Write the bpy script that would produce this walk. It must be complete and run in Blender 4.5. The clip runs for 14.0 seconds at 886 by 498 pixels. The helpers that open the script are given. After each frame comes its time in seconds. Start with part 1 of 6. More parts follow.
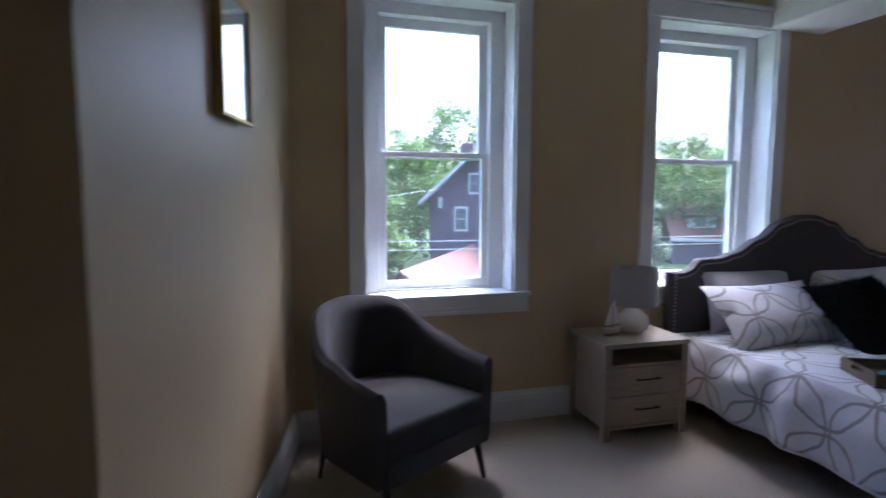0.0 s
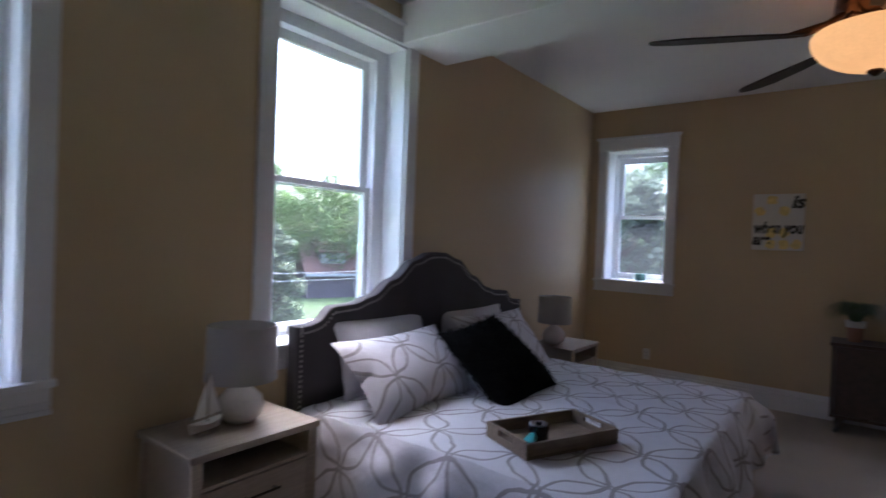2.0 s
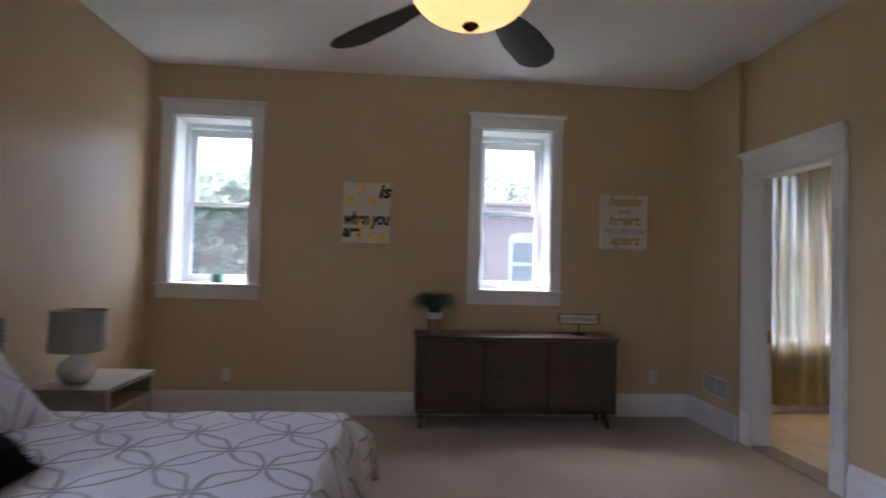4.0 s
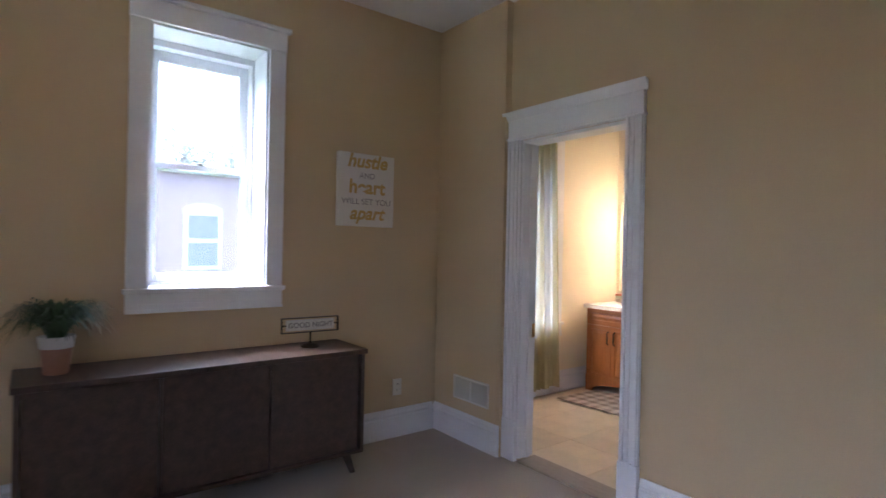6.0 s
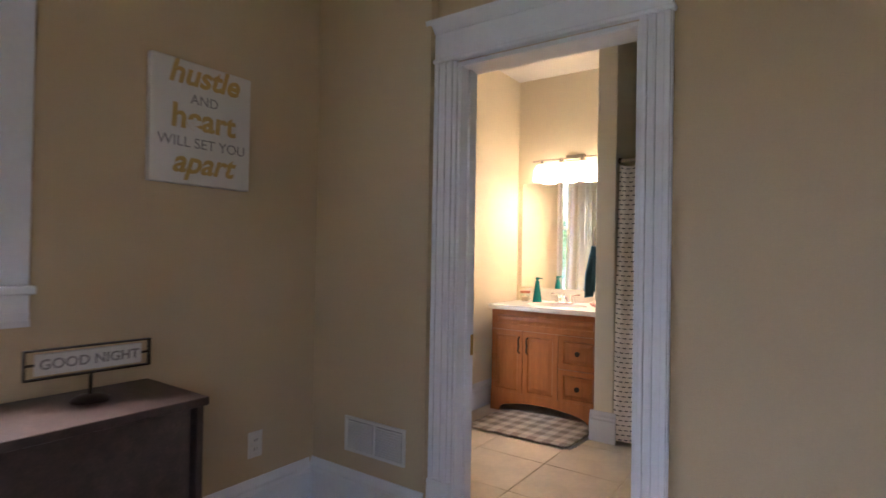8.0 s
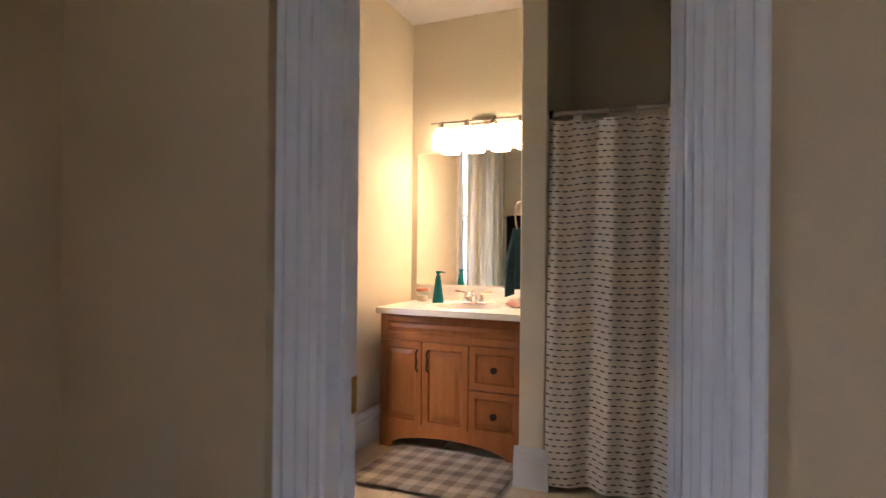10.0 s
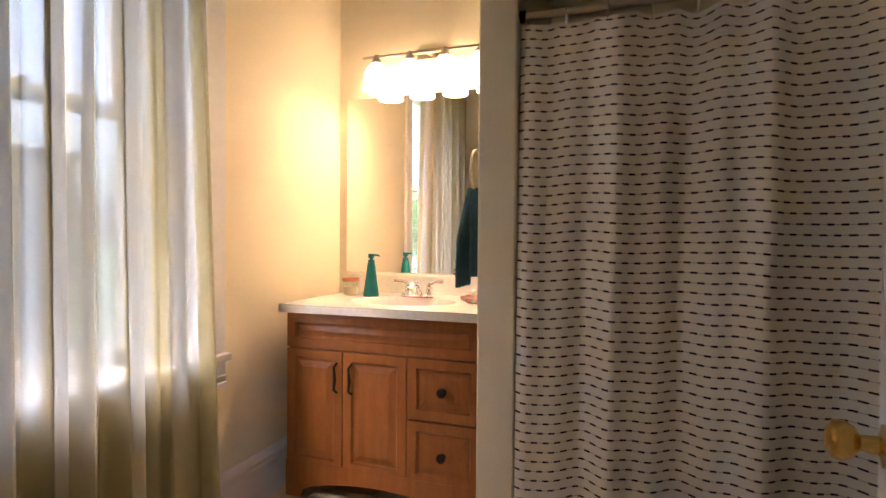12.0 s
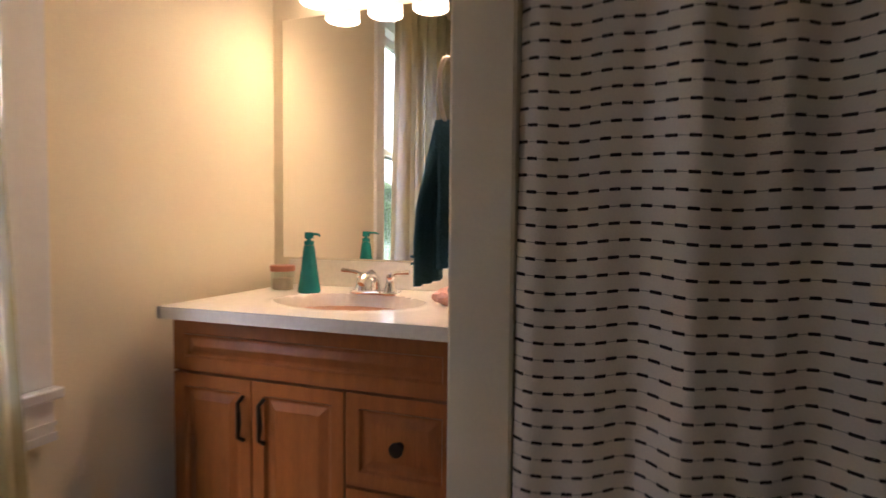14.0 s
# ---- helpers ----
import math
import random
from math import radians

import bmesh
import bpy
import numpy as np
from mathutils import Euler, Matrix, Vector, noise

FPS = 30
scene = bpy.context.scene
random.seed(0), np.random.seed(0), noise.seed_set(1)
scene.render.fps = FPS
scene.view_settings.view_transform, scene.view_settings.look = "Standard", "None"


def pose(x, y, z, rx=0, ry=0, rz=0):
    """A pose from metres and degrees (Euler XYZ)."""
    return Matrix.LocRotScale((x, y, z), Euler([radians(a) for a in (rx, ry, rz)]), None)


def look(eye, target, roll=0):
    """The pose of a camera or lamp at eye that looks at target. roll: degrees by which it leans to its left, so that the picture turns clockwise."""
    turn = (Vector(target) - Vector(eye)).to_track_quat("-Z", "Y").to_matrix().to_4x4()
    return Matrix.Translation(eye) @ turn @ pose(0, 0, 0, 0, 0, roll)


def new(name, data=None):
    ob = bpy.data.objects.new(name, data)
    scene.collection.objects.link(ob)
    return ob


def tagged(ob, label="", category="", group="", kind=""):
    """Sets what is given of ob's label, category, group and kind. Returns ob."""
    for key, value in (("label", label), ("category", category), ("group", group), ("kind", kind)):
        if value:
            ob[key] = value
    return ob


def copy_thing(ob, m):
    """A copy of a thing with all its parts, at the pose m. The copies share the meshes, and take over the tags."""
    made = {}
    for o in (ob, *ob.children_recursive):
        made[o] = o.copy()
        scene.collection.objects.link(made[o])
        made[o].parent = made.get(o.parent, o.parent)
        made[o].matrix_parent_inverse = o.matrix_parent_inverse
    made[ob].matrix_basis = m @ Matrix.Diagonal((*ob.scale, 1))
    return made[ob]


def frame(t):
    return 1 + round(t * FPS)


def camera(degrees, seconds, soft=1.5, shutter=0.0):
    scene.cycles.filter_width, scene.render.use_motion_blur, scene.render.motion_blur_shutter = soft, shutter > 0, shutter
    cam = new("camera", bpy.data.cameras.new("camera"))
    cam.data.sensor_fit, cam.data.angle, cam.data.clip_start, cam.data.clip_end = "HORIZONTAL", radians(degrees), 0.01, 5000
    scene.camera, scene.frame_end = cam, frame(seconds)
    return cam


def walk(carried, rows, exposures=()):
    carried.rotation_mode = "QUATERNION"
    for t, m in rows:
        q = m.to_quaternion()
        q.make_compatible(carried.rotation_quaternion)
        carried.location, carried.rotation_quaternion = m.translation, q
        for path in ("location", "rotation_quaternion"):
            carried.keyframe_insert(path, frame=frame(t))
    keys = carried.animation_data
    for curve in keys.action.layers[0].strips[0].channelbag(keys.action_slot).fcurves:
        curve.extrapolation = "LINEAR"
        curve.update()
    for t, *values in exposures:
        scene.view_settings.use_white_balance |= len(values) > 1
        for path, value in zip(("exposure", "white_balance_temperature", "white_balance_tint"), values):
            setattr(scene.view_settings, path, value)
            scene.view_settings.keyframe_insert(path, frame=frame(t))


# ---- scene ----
cam = camera(79.3, 14.0, soft=1.5, shutter=0.5)
PATH = [
    (0, (-6.639, -3.244, 1.479), (-6.109, -1.324, 1.294), 0.2),
    (0.5, (-6.507, -2.978, 1.466), (-5.667, -1.17, 1.311), 1.2),
    (1, (-6.342, -2.73, 1.469), (-5.206, -1.089, 1.348), 1.9),
    (1.5, (-6.087, -2.54, 1.457), (-4.682, -1.119, 1.384), 2.1),
    (2, (-5.877, -2.378, 1.443), (-4.284, -1.169, 1.418), 2.2),
    (2.5, (-5.663, -2.261, 1.405), (-3.841, -1.436, 1.418), 1.9),
    (3, (-5.409, -2.148, 1.403), (-3.464, -1.683, 1.431), 1.7),
    (3.5, (-5.049, -2.086, 1.363), (-3.055, -1.93, 1.406), 1.7),
    (4, (-4.698, -2.164, 1.307), (-2.704, -2.314, 1.369), 1.5),
    (4.2, (-4.56, -2.154, 1.273), (-2.583, -2.443, 1.354), 1.3),
    (6.3, (-3.042, -2.424, 1.358), (-1.518, -3.719, 1.344), 1.2),
    (6.5, (-2.93, -2.483, 1.353), (-1.439, -3.816, 1.339), 1.1),
    (7, (-2.629, -2.618, 1.317), (-1.236, -4.053, 1.316), 0.9),
    (7.5, (-2.317, -2.771, 1.281), (-1.034, -4.305, 1.287), 1.2),
    (8, (-2.091, -2.935, 1.23), (-0.938, -4.568, 1.249), 1.0),
    (8.2, (-2.012, -3.012, 1.239), (-0.904, -4.676, 1.25), 1.0),
    (10.3, (-1.496, -3.985, 1.172), (-0.753, -5.842, 1.175), 0.5),
    (10.5, (-1.478, -4.094, 1.163), (-0.745, -5.954, 1.164), 0.5),
    (11, (-1.424, -4.367, 1.134), (-0.715, -6.237, 1.14), 0.5),
    (11.5, (-1.395, -4.58, 1.124), (-0.708, -6.459, 1.106), 0.4),
    (12, (-1.344, -4.714, 1.107), (-0.685, -6.602, 1.082), 0.4),
    (12.5, (-1.225, -4.792, 1.083), (-0.637, -6.703, 1.053), 0.8),
    (13, (-1.195, -4.96, 1.089), (-0.582, -6.863, 1.025), 0.8),
    (13.5, (-1.196, -5.198, 1.085), (-0.518, -7.078, 1.001), 0.6),
    (14, (-1.186, -5.477, 1.076), (-0.537, -7.366, 0.988), 0.5),
]
walk(cam, [(t, look(e, g, r)) for t, e, g, r in PATH],
     exposures=[(0, 4.3, 5250, 21), (1.5, 4.35, 5400, 22), (2.5, 4.45, 5600, 22), (3.0, 4.65, 5750, 22), (4.2, 5.3, 5900, 22), (6.5, 5.75, 5450, 22), (7.5, 5.7, 5550, 22),
                (8.2, 5.65, 5700, 22), (10.5, 5.4, 6150, 23), (11.5, 5.5, 6500, 24), (12.5, 5.4, 6400, 25), (13.3, 5.0, 6150, 25), (14, 4.65, 5850, 25)])

# ---------------------------------------------------------------- world and light
world = bpy.data.worlds.new("overcast_sky")
scene.world = world
world.use_nodes = True
wn, wl = world.node_tree.nodes, world.node_tree.links
sky = wn.new("ShaderNodeTexSky")
sky.sky_type = "NISHITA"
sky.sun_disc = False
sky.sun_elevation, sky.sun_rotation = radians(68), radians(45)
sky.air_density, sky.dust_density, sky.ozone_density = 1.0, 7.0, 1.0
hs = wn.new("ShaderNodeHueSaturation")
hs.inputs["Saturation"].default_value = 1.0
wl.new(sky.outputs[0], hs.inputs["Color"])
bgn = wn["Background"]
wl.new(hs.outputs[0], bgn.inputs[0])
bgn.inputs[1].default_value = 0.145
sun = bpy.data.lights.new("sun", "SUN")
sun.energy, sun.angle, sun.color = 0.3, radians(80), (1.0, 0.98, 0.95)
sun_ob = new("sun", sun)
sun_ob.matrix_world = look((5, 5, 17.5), (0, 0, 0))

# ---------------------------------------------------------------- materials


def mat(name, color, rough=0.6, metal=0.0, vary=0.12, scale=6.0, bump=0.0, bscale=80.0, fine=0.05, spec=0.5, stretch=(1, 1, 1), sheen=0.0):
    m = bpy.data.materials.new(name)
    m.use_nodes = True
    n, l = m.node_tree.nodes, m.node_tree.links
    b = n["Principled BSDF"]
    b.inputs["Roughness"].default_value, b.inputs["Metallic"].default_value = rough, metal
    b.inputs["Specular IOR Level"].default_value = spec
    b.inputs["Sheen Weight"].default_value = sheen
    tc, mp = n.new("ShaderNodeTexCoord"), n.new("ShaderNodeMapping")
    mp.inputs["Scale"].default_value = stretch
    l.new(tc.outputs["Object"], mp.inputs[0])
    big, small = n.new("ShaderNodeTexNoise"), n.new("ShaderNodeTexNoise")
    big.inputs["Scale"].default_value, big.inputs["Detail"].default_value = scale, 5
    small.inputs["Scale"].default_value, small.inputs["Detail"].default_value = bscale, 3
    l.new(mp.outputs[0], big.inputs[0]), l.new(mp.outputs[0], small.inputs[0])
    ramp = n.new("ShaderNodeMapRange")
    ramp.inputs[1].default_value, ramp.inputs[2].default_value = 0.25, 0.75
    ramp.inputs[3].default_value, ramp.inputs[4].default_value = 1 - vary, 1 + vary
    l.new(big.outputs[0], ramp.inputs[0])
    r2 = n.new("ShaderNodeMapRange")
    r2.inputs[1].default_value, r2.inputs[2].default_value = 0.25, 0.75
    r2.inputs[3].default_value, r2.inputs[4].default_value = 1 - fine, 1 + fine
    l.new(small.outputs[0], r2.inputs[0])
    mul = n.new("ShaderNodeMath")
    mul.operation = "MULTIPLY"
    l.new(ramp.outputs[0], mul.inputs[0]), l.new(r2.outputs[0], mul.inputs[1])
    sc = n.new("ShaderNodeVectorMath")
    sc.operation = "SCALE"
    sc.inputs[0].default_value = color
    l.new(mul.outputs[0], sc.inputs["Scale"])
    l.new(sc.outputs[0], b.inputs["Base Color"])
    if bump:
        bp = n.new("ShaderNodeBump")
        bp.inputs["Strength"].default_value, bp.inputs["Distance"].default_value = bump, 0.01
        l.new(small.outputs[0], bp.inputs["Height"])
        l.new(bp.outputs[0], b.inputs["Normal"])
    return m


def glow(name, color, strength, base=(0.8, 0.75, 0.65)):
    m = mat(name, base, 0.4)
    b = m.node_tree.nodes["Principled BSDF"]
    b.inputs["Emission Color"].default_value = (*color, 1)
    b.inputs["Emission Strength"].default_value = strength
    return m


def mix_color(m, fac, color):
    """Lay a colour over a material's base colour where fac is 1."""
    n, l = m.node_tree.nodes, m.node_tree.links
    b = n["Principled BSDF"]
    old = b.inputs["Base Color"].links[0].from_socket
    mx = n.new("ShaderNodeMix")
    mx.data_type = "RGBA"
    l.new(fac, mx.inputs[0]), l.new(old, mx.inputs[6])
    mx.inputs[7].default_value = (*color, 1)
    l.new(mx.outputs[2], b.inputs["Base Color"])


def math_node(n, l, op, a, b=None, c=None):
    k = n.new("ShaderNodeMath")
    k.operation = op
    for i, v in enumerate((a, b, c)):
        if v is None:
            continue
        if isinstance(v, (int, float)):
            k.inputs[i].default_value = v
        else:
            l.new(v, k.inputs[i])
    return k.outputs[0]


M_WALL = mat("tan_wall_paint", (0.56, 0.43, 0.26), 0.42, vary=0.035, scale=1.3, bump=0.12, bscale=140, fine=0.02)
M_BATHWALL = mat("cream_wall_paint", (0.83, 0.76, 0.59), 0.55, vary=0.03, scale=1.3, bump=0.1, bscale=140, fine=0.02)
M_CEIL = mat("ceiling_paint", (0.80, 0.79, 0.78), 0.8, vary=0.03, scale=1.2, bump=0.15, bscale=160, fine=0.02)
M_TRIM = mat("white_trim_paint", (0.76, 0.77, 0.79), 0.35, vary=0.03, scale=4, bump=0.05, bscale=60, fine=0.02)
M_VINYL = mat("white_vinyl", (0.78, 0.80, 0.82), 0.3, vary=0.02, scale=5)
M_CARPET = mat("beige_carpet", (0.50, 0.43, 0.355), 0.95, vary=0.10, scale=2.2, bump=0.9, bscale=420, fine=0.22, spec=0.1, sheen=0.3)
M_GREYCLOTH = mat("grey_upholstery", (0.050, 0.047, 0.051), 0.9, vary=0.12, scale=7, bump=0.35, bscale=500, fine=0.15, sheen=0.12, spec=0.2)
M_HEADCLOTH = mat("charcoal_linen", (0.082, 0.075, 0.078), 0.88, vary=0.08, scale=7, bump=0.4, bscale=420, fine=0.15, spec=0.2)
M_BLACKWOOD = mat("black_wood", (0.022, 0.018, 0.016), 0.4, vary=0.15, scale=12)
M_OAK = mat("grey_oak", (0.33, 0.27, 0.21), 0.55, vary=0.13, scale=9, bump=0.15, bscale=60, fine=0.16, stretch=(0.6, 9, 9))
M_OAKDARK = mat("grey_oak_inside", (0.16, 0.13, 0.10), 0.6, vary=0.12, scale=9)
M_BRONZE = mat("dark_bronze", (0.05, 0.04, 0.032), 0.38, metal=0.85, vary=0.15)
M_NAIL = mat("pewter_nailhead", (0.45, 0.42, 0.40), 0.3, metal=1.0, vary=0.1)
M_SHADE = mat("linen_lampshade", (0.38, 0.37, 0.36), 0.9, vary=0.03, scale=8, bump=0.3, bscale=350, fine=0.05)
M_CERAMIC = mat("white_ceramic", (0.72, 0.70, 0.68), 0.25, vary=0.04, scale=20, bump=0.1, bscale=70)
M_DRESSER = mat("dark_brown_veneer", (0.058, 0.036, 0.027), 0.40, vary=0.45, scale=5, bump=0.12, bscale=45, fine=0.28, stretch=(4, 1, 4))
M_PILLOW = mat("white_pillowcase", (0.62, 0.61, 0.66), 0.9, vary=0.03, scale=9, bump=0.25, bscale=30, fine=0.03)
M_FUR = mat("black_faux_fur", (0.010, 0.010, 0.010), 0.95, vary=0.4, scale=22, bump=1.0, bscale=120, fine=0.4, spec=0.08)
M_TRAY = mat("weathered_tray_wood", (0.17, 0.125, 0.085), 0.6, vary=0.25, scale=10, bump=0.2, bscale=60, fine=0.2, stretch=(1, 8, 8))
M_TEAL = mat("teal_glass", (0.012, 0.235, 0.235), 0.22, vary=0.08, scale=12)
M_CYAN = mat("turquoise_plastic", (0.06, 0.50, 0.56), 0.3, vary=0.06)
M_BLACKGLASS = mat("black_jar", (0.012, 0.012, 0.014), 0.15, vary=0.1)
M_GREEN = mat("plant_leaf", (0.035, 0.075, 0.028), 0.55, vary=0.35, scale=30)
M_POT = mat("terracotta_band", (0.36, 0.19, 0.12), 0.7, vary=0.1)
M_POTWHITE = mat("white_pot", (0.7, 0.68, 0.64), 0.5, vary=0.05)
M_SOIL = mat("dark_soil", (0.03, 0.022, 0.016), 0.95, vary=0.3, scale=60)
M_TEALPOT = mat("teal_glazed_pot", (0.09, 0.22, 0.20), 0.4, vary=0.1)
M_CANVAS = mat("white_canvas", (0.70, 0.67, 0.62), 0.85, vary=0.03, scale=10, bump=0.3, bscale=400, fine=0.03)
M_CREAM = mat("cream_canvas", (0.66, 0.60, 0.47), 0.85, vary=0.03, scale=10, bump=0.3, bscale=400, fine=0.03)
M_GOLD = mat("gold_ink", (0.52, 0.34, 0.10), 0.45, vary=0.12, scale=14)
M_OCHRE = mat("ochre_wash", (0.78, 0.62, 0.25), 0.85, vary=0.2, scale=25)
M_GREYINK = mat("grey_ink", (0.27, 0.25, 0.24), 0.7)
M_INK = mat("black_ink", (0.015, 0.014, 0.014), 0.7)
M_GOLDFRAME = mat("gold_frame", (0.45, 0.31, 0.12), 0.4, metal=0.7, vary=0.15)
M_PRINT = mat("pale_print", (0.86, 0.87, 0.88), 0.7, vary=0.04)
M_PLASTIC = mat("white_plastic", (0.70, 0.68, 0.63), 0.4, vary=0.02)
# near-black that stands in for the shade inside openings
M_DARK = mat("gap_shade", (0.012, 0.011, 0.010), 0.9)
M_CHERRY = mat("cherry_wood", (0.36, 0.125, 0.032), 0.36, vary=0.16, scale=5, bump=0.06, bscale=50, fine=0.12, stretch=(7, 7, 0.8))
M_MARBLE = mat("cultured_marble", (0.84, 0.81, 0.74), 0.22, vary=0.03, scale=5)
M_CHROME = mat("chrome", (0.82, 0.82, 0.84), 0.09, metal=1.0, vary=0.02)
M_NICKEL = mat("brushed_nickel", (0.55, 0.48, 0.40), 0.3, metal=1.0, vary=0.06)
M_BRASS = mat("worn_brass", (0.70, 0.45, 0.13), 0.24, metal=1.0, vary=0.15, scale=25)
M_TILE = mat("beige_floor_tile", (0.64, 0.54, 0.39), 0.4, vary=0.12, scale=5, bump=0.05, bscale=30, fine=0.05)
M_GROUT = mat("tan_grout", (0.47, 0.385, 0.27), 0.9, vary=0.1)
M_TOWEL = mat("teal_terry", (0.085, 0.19, 0.23), 0.95, vary=0.15, scale=20, bump=0.9, bscale=300, fine=0.25, spec=0.1)
M_NAVY = mat("navy_terry", (0.008, 0.010, 0.018), 0.95, vary=0.2, scale=20, bump=0.9, bscale=300, fine=0.25, spec=0.1)
M_PINK = mat("pink_soap", (0.68, 0.36, 0.30), 0.6, vary=0.15, scale=40)
M_WAX = mat("cream_wax", (0.72, 0.58, 0.45), 0.5)
M_COPPER = mat("copper_lid", (0.60, 0.26, 0.17), 0.3, metal=0.9, vary=0.05)
M_FANBLADE = mat("dark_walnut_blade", (0.024, 0.014, 0.011), 0.6, vary=0.25, scale=8, fine=0.2, stretch=(1, 8, 8))
M_FANMETAL = mat("oiled_bronze", (0.085, 0.045, 0.026), 0.35, metal=0.9, vary=0.2)
M_BOWL = glow("amber_glass_bowl", (1.0, 0.50, 0.165), 0.044, (0.75, 0.55, 0.33))
M_BULB = glow("warm_bulb", (1.0, 0.72, 0.43), 3.2)
M_FROST = glow("lit_frosted_glass", (1.0, 0.73, 0.44), 0.21, (0.85, 0.8, 0.7))
M_TUB = mat("white_tub_enamel", (0.74, 0.73, 0.70), 0.2, vary=0.02)
M_MIRROR = mat("mirror_silver", (0.93, 0.93, 0.92), 0.015, metal=1.0, vary=0.0, fine=0.0)


def glass_mat(name, tint=(0.95, 0.98, 0.97), gloss=0.05, haze=0.0):
    m = bpy.data.materials.new(name)
    m.use_nodes = True
    n, l = m.node_tree.nodes, m.node_tree.links
    n.remove(n["Principled BSDF"])
    tr, gl, mx = (n.new(k) for k in ("ShaderNodeBsdfTransparent", "ShaderNodeBsdfGlossy", "ShaderNodeMixShader"))
    gl.inputs["Roughness"].default_value = 0.02
    tr.inputs[0].default_value = (*tint, 1)
    mx.inputs[0].default_value = gloss
    l.new(tr.outputs[0], mx.inputs[1]), l.new(gl.outputs[0], mx.inputs[2])
    if haze:
        # translucent share that puts glare haze over the view into the glass
        tl, md = n.new("ShaderNodeBsdfTranslucent"), n.new("ShaderNodeMixShader")
        tl.inputs[0].default_value = (0.86, 0.90, 0.93, 1)
        md.inputs[0].default_value = haze
        l.new(tr.outputs[0], md.inputs[1]), l.new(tl.outputs[0], md.inputs[2]), l.new(md.outputs[0], mx.inputs[1])
    l.new(mx.outputs[0], n["Material Output"].inputs[0])
    return m


# dark tint holds down the bright outdoors, last value adds the glare haze
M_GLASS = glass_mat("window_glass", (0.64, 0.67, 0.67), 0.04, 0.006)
M_HAZEGLASS = glass_mat("hazy_window_glass", (0.55, 0.59, 0.60), 0.04, 0.012)
M_CLEAR = glass_mat("clear_glass")


def picture_glass():
    """Clear glass whose gloss grows towards the edge-on view."""
    m = glass_mat("picture_glass")
    n, l = m.node_tree.nodes, m.node_tree.links
    lw = n.new("ShaderNodeLayerWeight")
    lw.inputs[0].default_value = 0.45
    l.new(lw.outputs["Facing"], n["Mix Shader"].inputs[0])
    return m


M_PICGLASS = picture_glass()


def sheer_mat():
    # amber base colour carries the warm lamplight on the white cloth
    m = mat("lamplit_sheer_voile", (0.95, 0.80, 0.42), 0.9, vary=0.03, scale=12, bump=0.2, bscale=300, fine=0.03)
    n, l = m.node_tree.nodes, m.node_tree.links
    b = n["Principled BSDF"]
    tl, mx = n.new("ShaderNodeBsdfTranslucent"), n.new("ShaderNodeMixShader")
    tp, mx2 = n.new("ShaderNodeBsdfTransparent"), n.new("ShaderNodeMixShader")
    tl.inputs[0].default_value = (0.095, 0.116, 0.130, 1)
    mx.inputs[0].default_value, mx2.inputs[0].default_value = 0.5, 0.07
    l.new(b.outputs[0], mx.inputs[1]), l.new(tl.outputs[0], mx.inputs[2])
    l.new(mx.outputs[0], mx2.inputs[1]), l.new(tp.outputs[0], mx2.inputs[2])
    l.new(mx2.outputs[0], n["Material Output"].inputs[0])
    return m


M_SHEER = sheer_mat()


def ring_cloth(name, size, base, line):
    """White cotton with interlocking grey rings, drawn in the UV map (metres)."""
    m = mat(name, base, 0.9, vary=0.03, scale=6, bump=0.5, bscale=16, fine=0.03)
    n, l = m.node_tree.nodes, m.node_tree.links
    uv, wob = n.new("ShaderNodeUVMap"), n.new("ShaderNodeTexNoise")
    wob.inputs["Scale"].default_value = 5
    l.new(uv.outputs[0], wob.inputs[0])
    wsc = n.new("ShaderNodeVectorMath")
    wsc.operation = "SCALE"
    wsc.inputs["Scale"].default_value = 0.08
    l.new(wob.outputs["Color"], wsc.inputs[0])
    addv = n.new("ShaderNodeVectorMath")
    l.new(uv.outputs[0], addv.inputs[0]), l.new(wsc.outputs[0], addv.inputs[1])
    lines = []
    for ox, oy in ((0, 0), (0.5, 0.5)):
        s = n.new("ShaderNodeSeparateXYZ")
        l.new(addv.outputs[0], s.inputs[0])
        fx = math_node(n, l, "SUBTRACT", math_node(n, l, "FRACT", math_node(n, l, "ADD", math_node(n, l, "DIVIDE", s.outputs[0], size), ox + 40)), 0.5)
        fy = math_node(n, l, "SUBTRACT", math_node(n, l, "FRACT", math_node(n, l, "ADD", math_node(n, l, "DIVIDE", s.outputs[1], size), oy + 40)), 0.5)
        r = math_node(n, l, "SQRT", math_node(n, l, "ADD", math_node(n, l, "MULTIPLY", fx, fx), math_node(n, l, "MULTIPLY", fy, fy)))
        d = math_node(n, l, "ABSOLUTE", math_node(n, l, "SUBTRACT", r, 0.47))
        lines.append(math_node(n, l, "LESS_THAN", d, 0.015 / size * 0.5))
    mix_color(m, math_node(n, l, "MAXIMUM", *lines), line)
    return m


M_RING = ring_cloth("ring_print_cotton", 0.40, (0.62, 0.62, 0.67), (0.31, 0.29, 0.305))


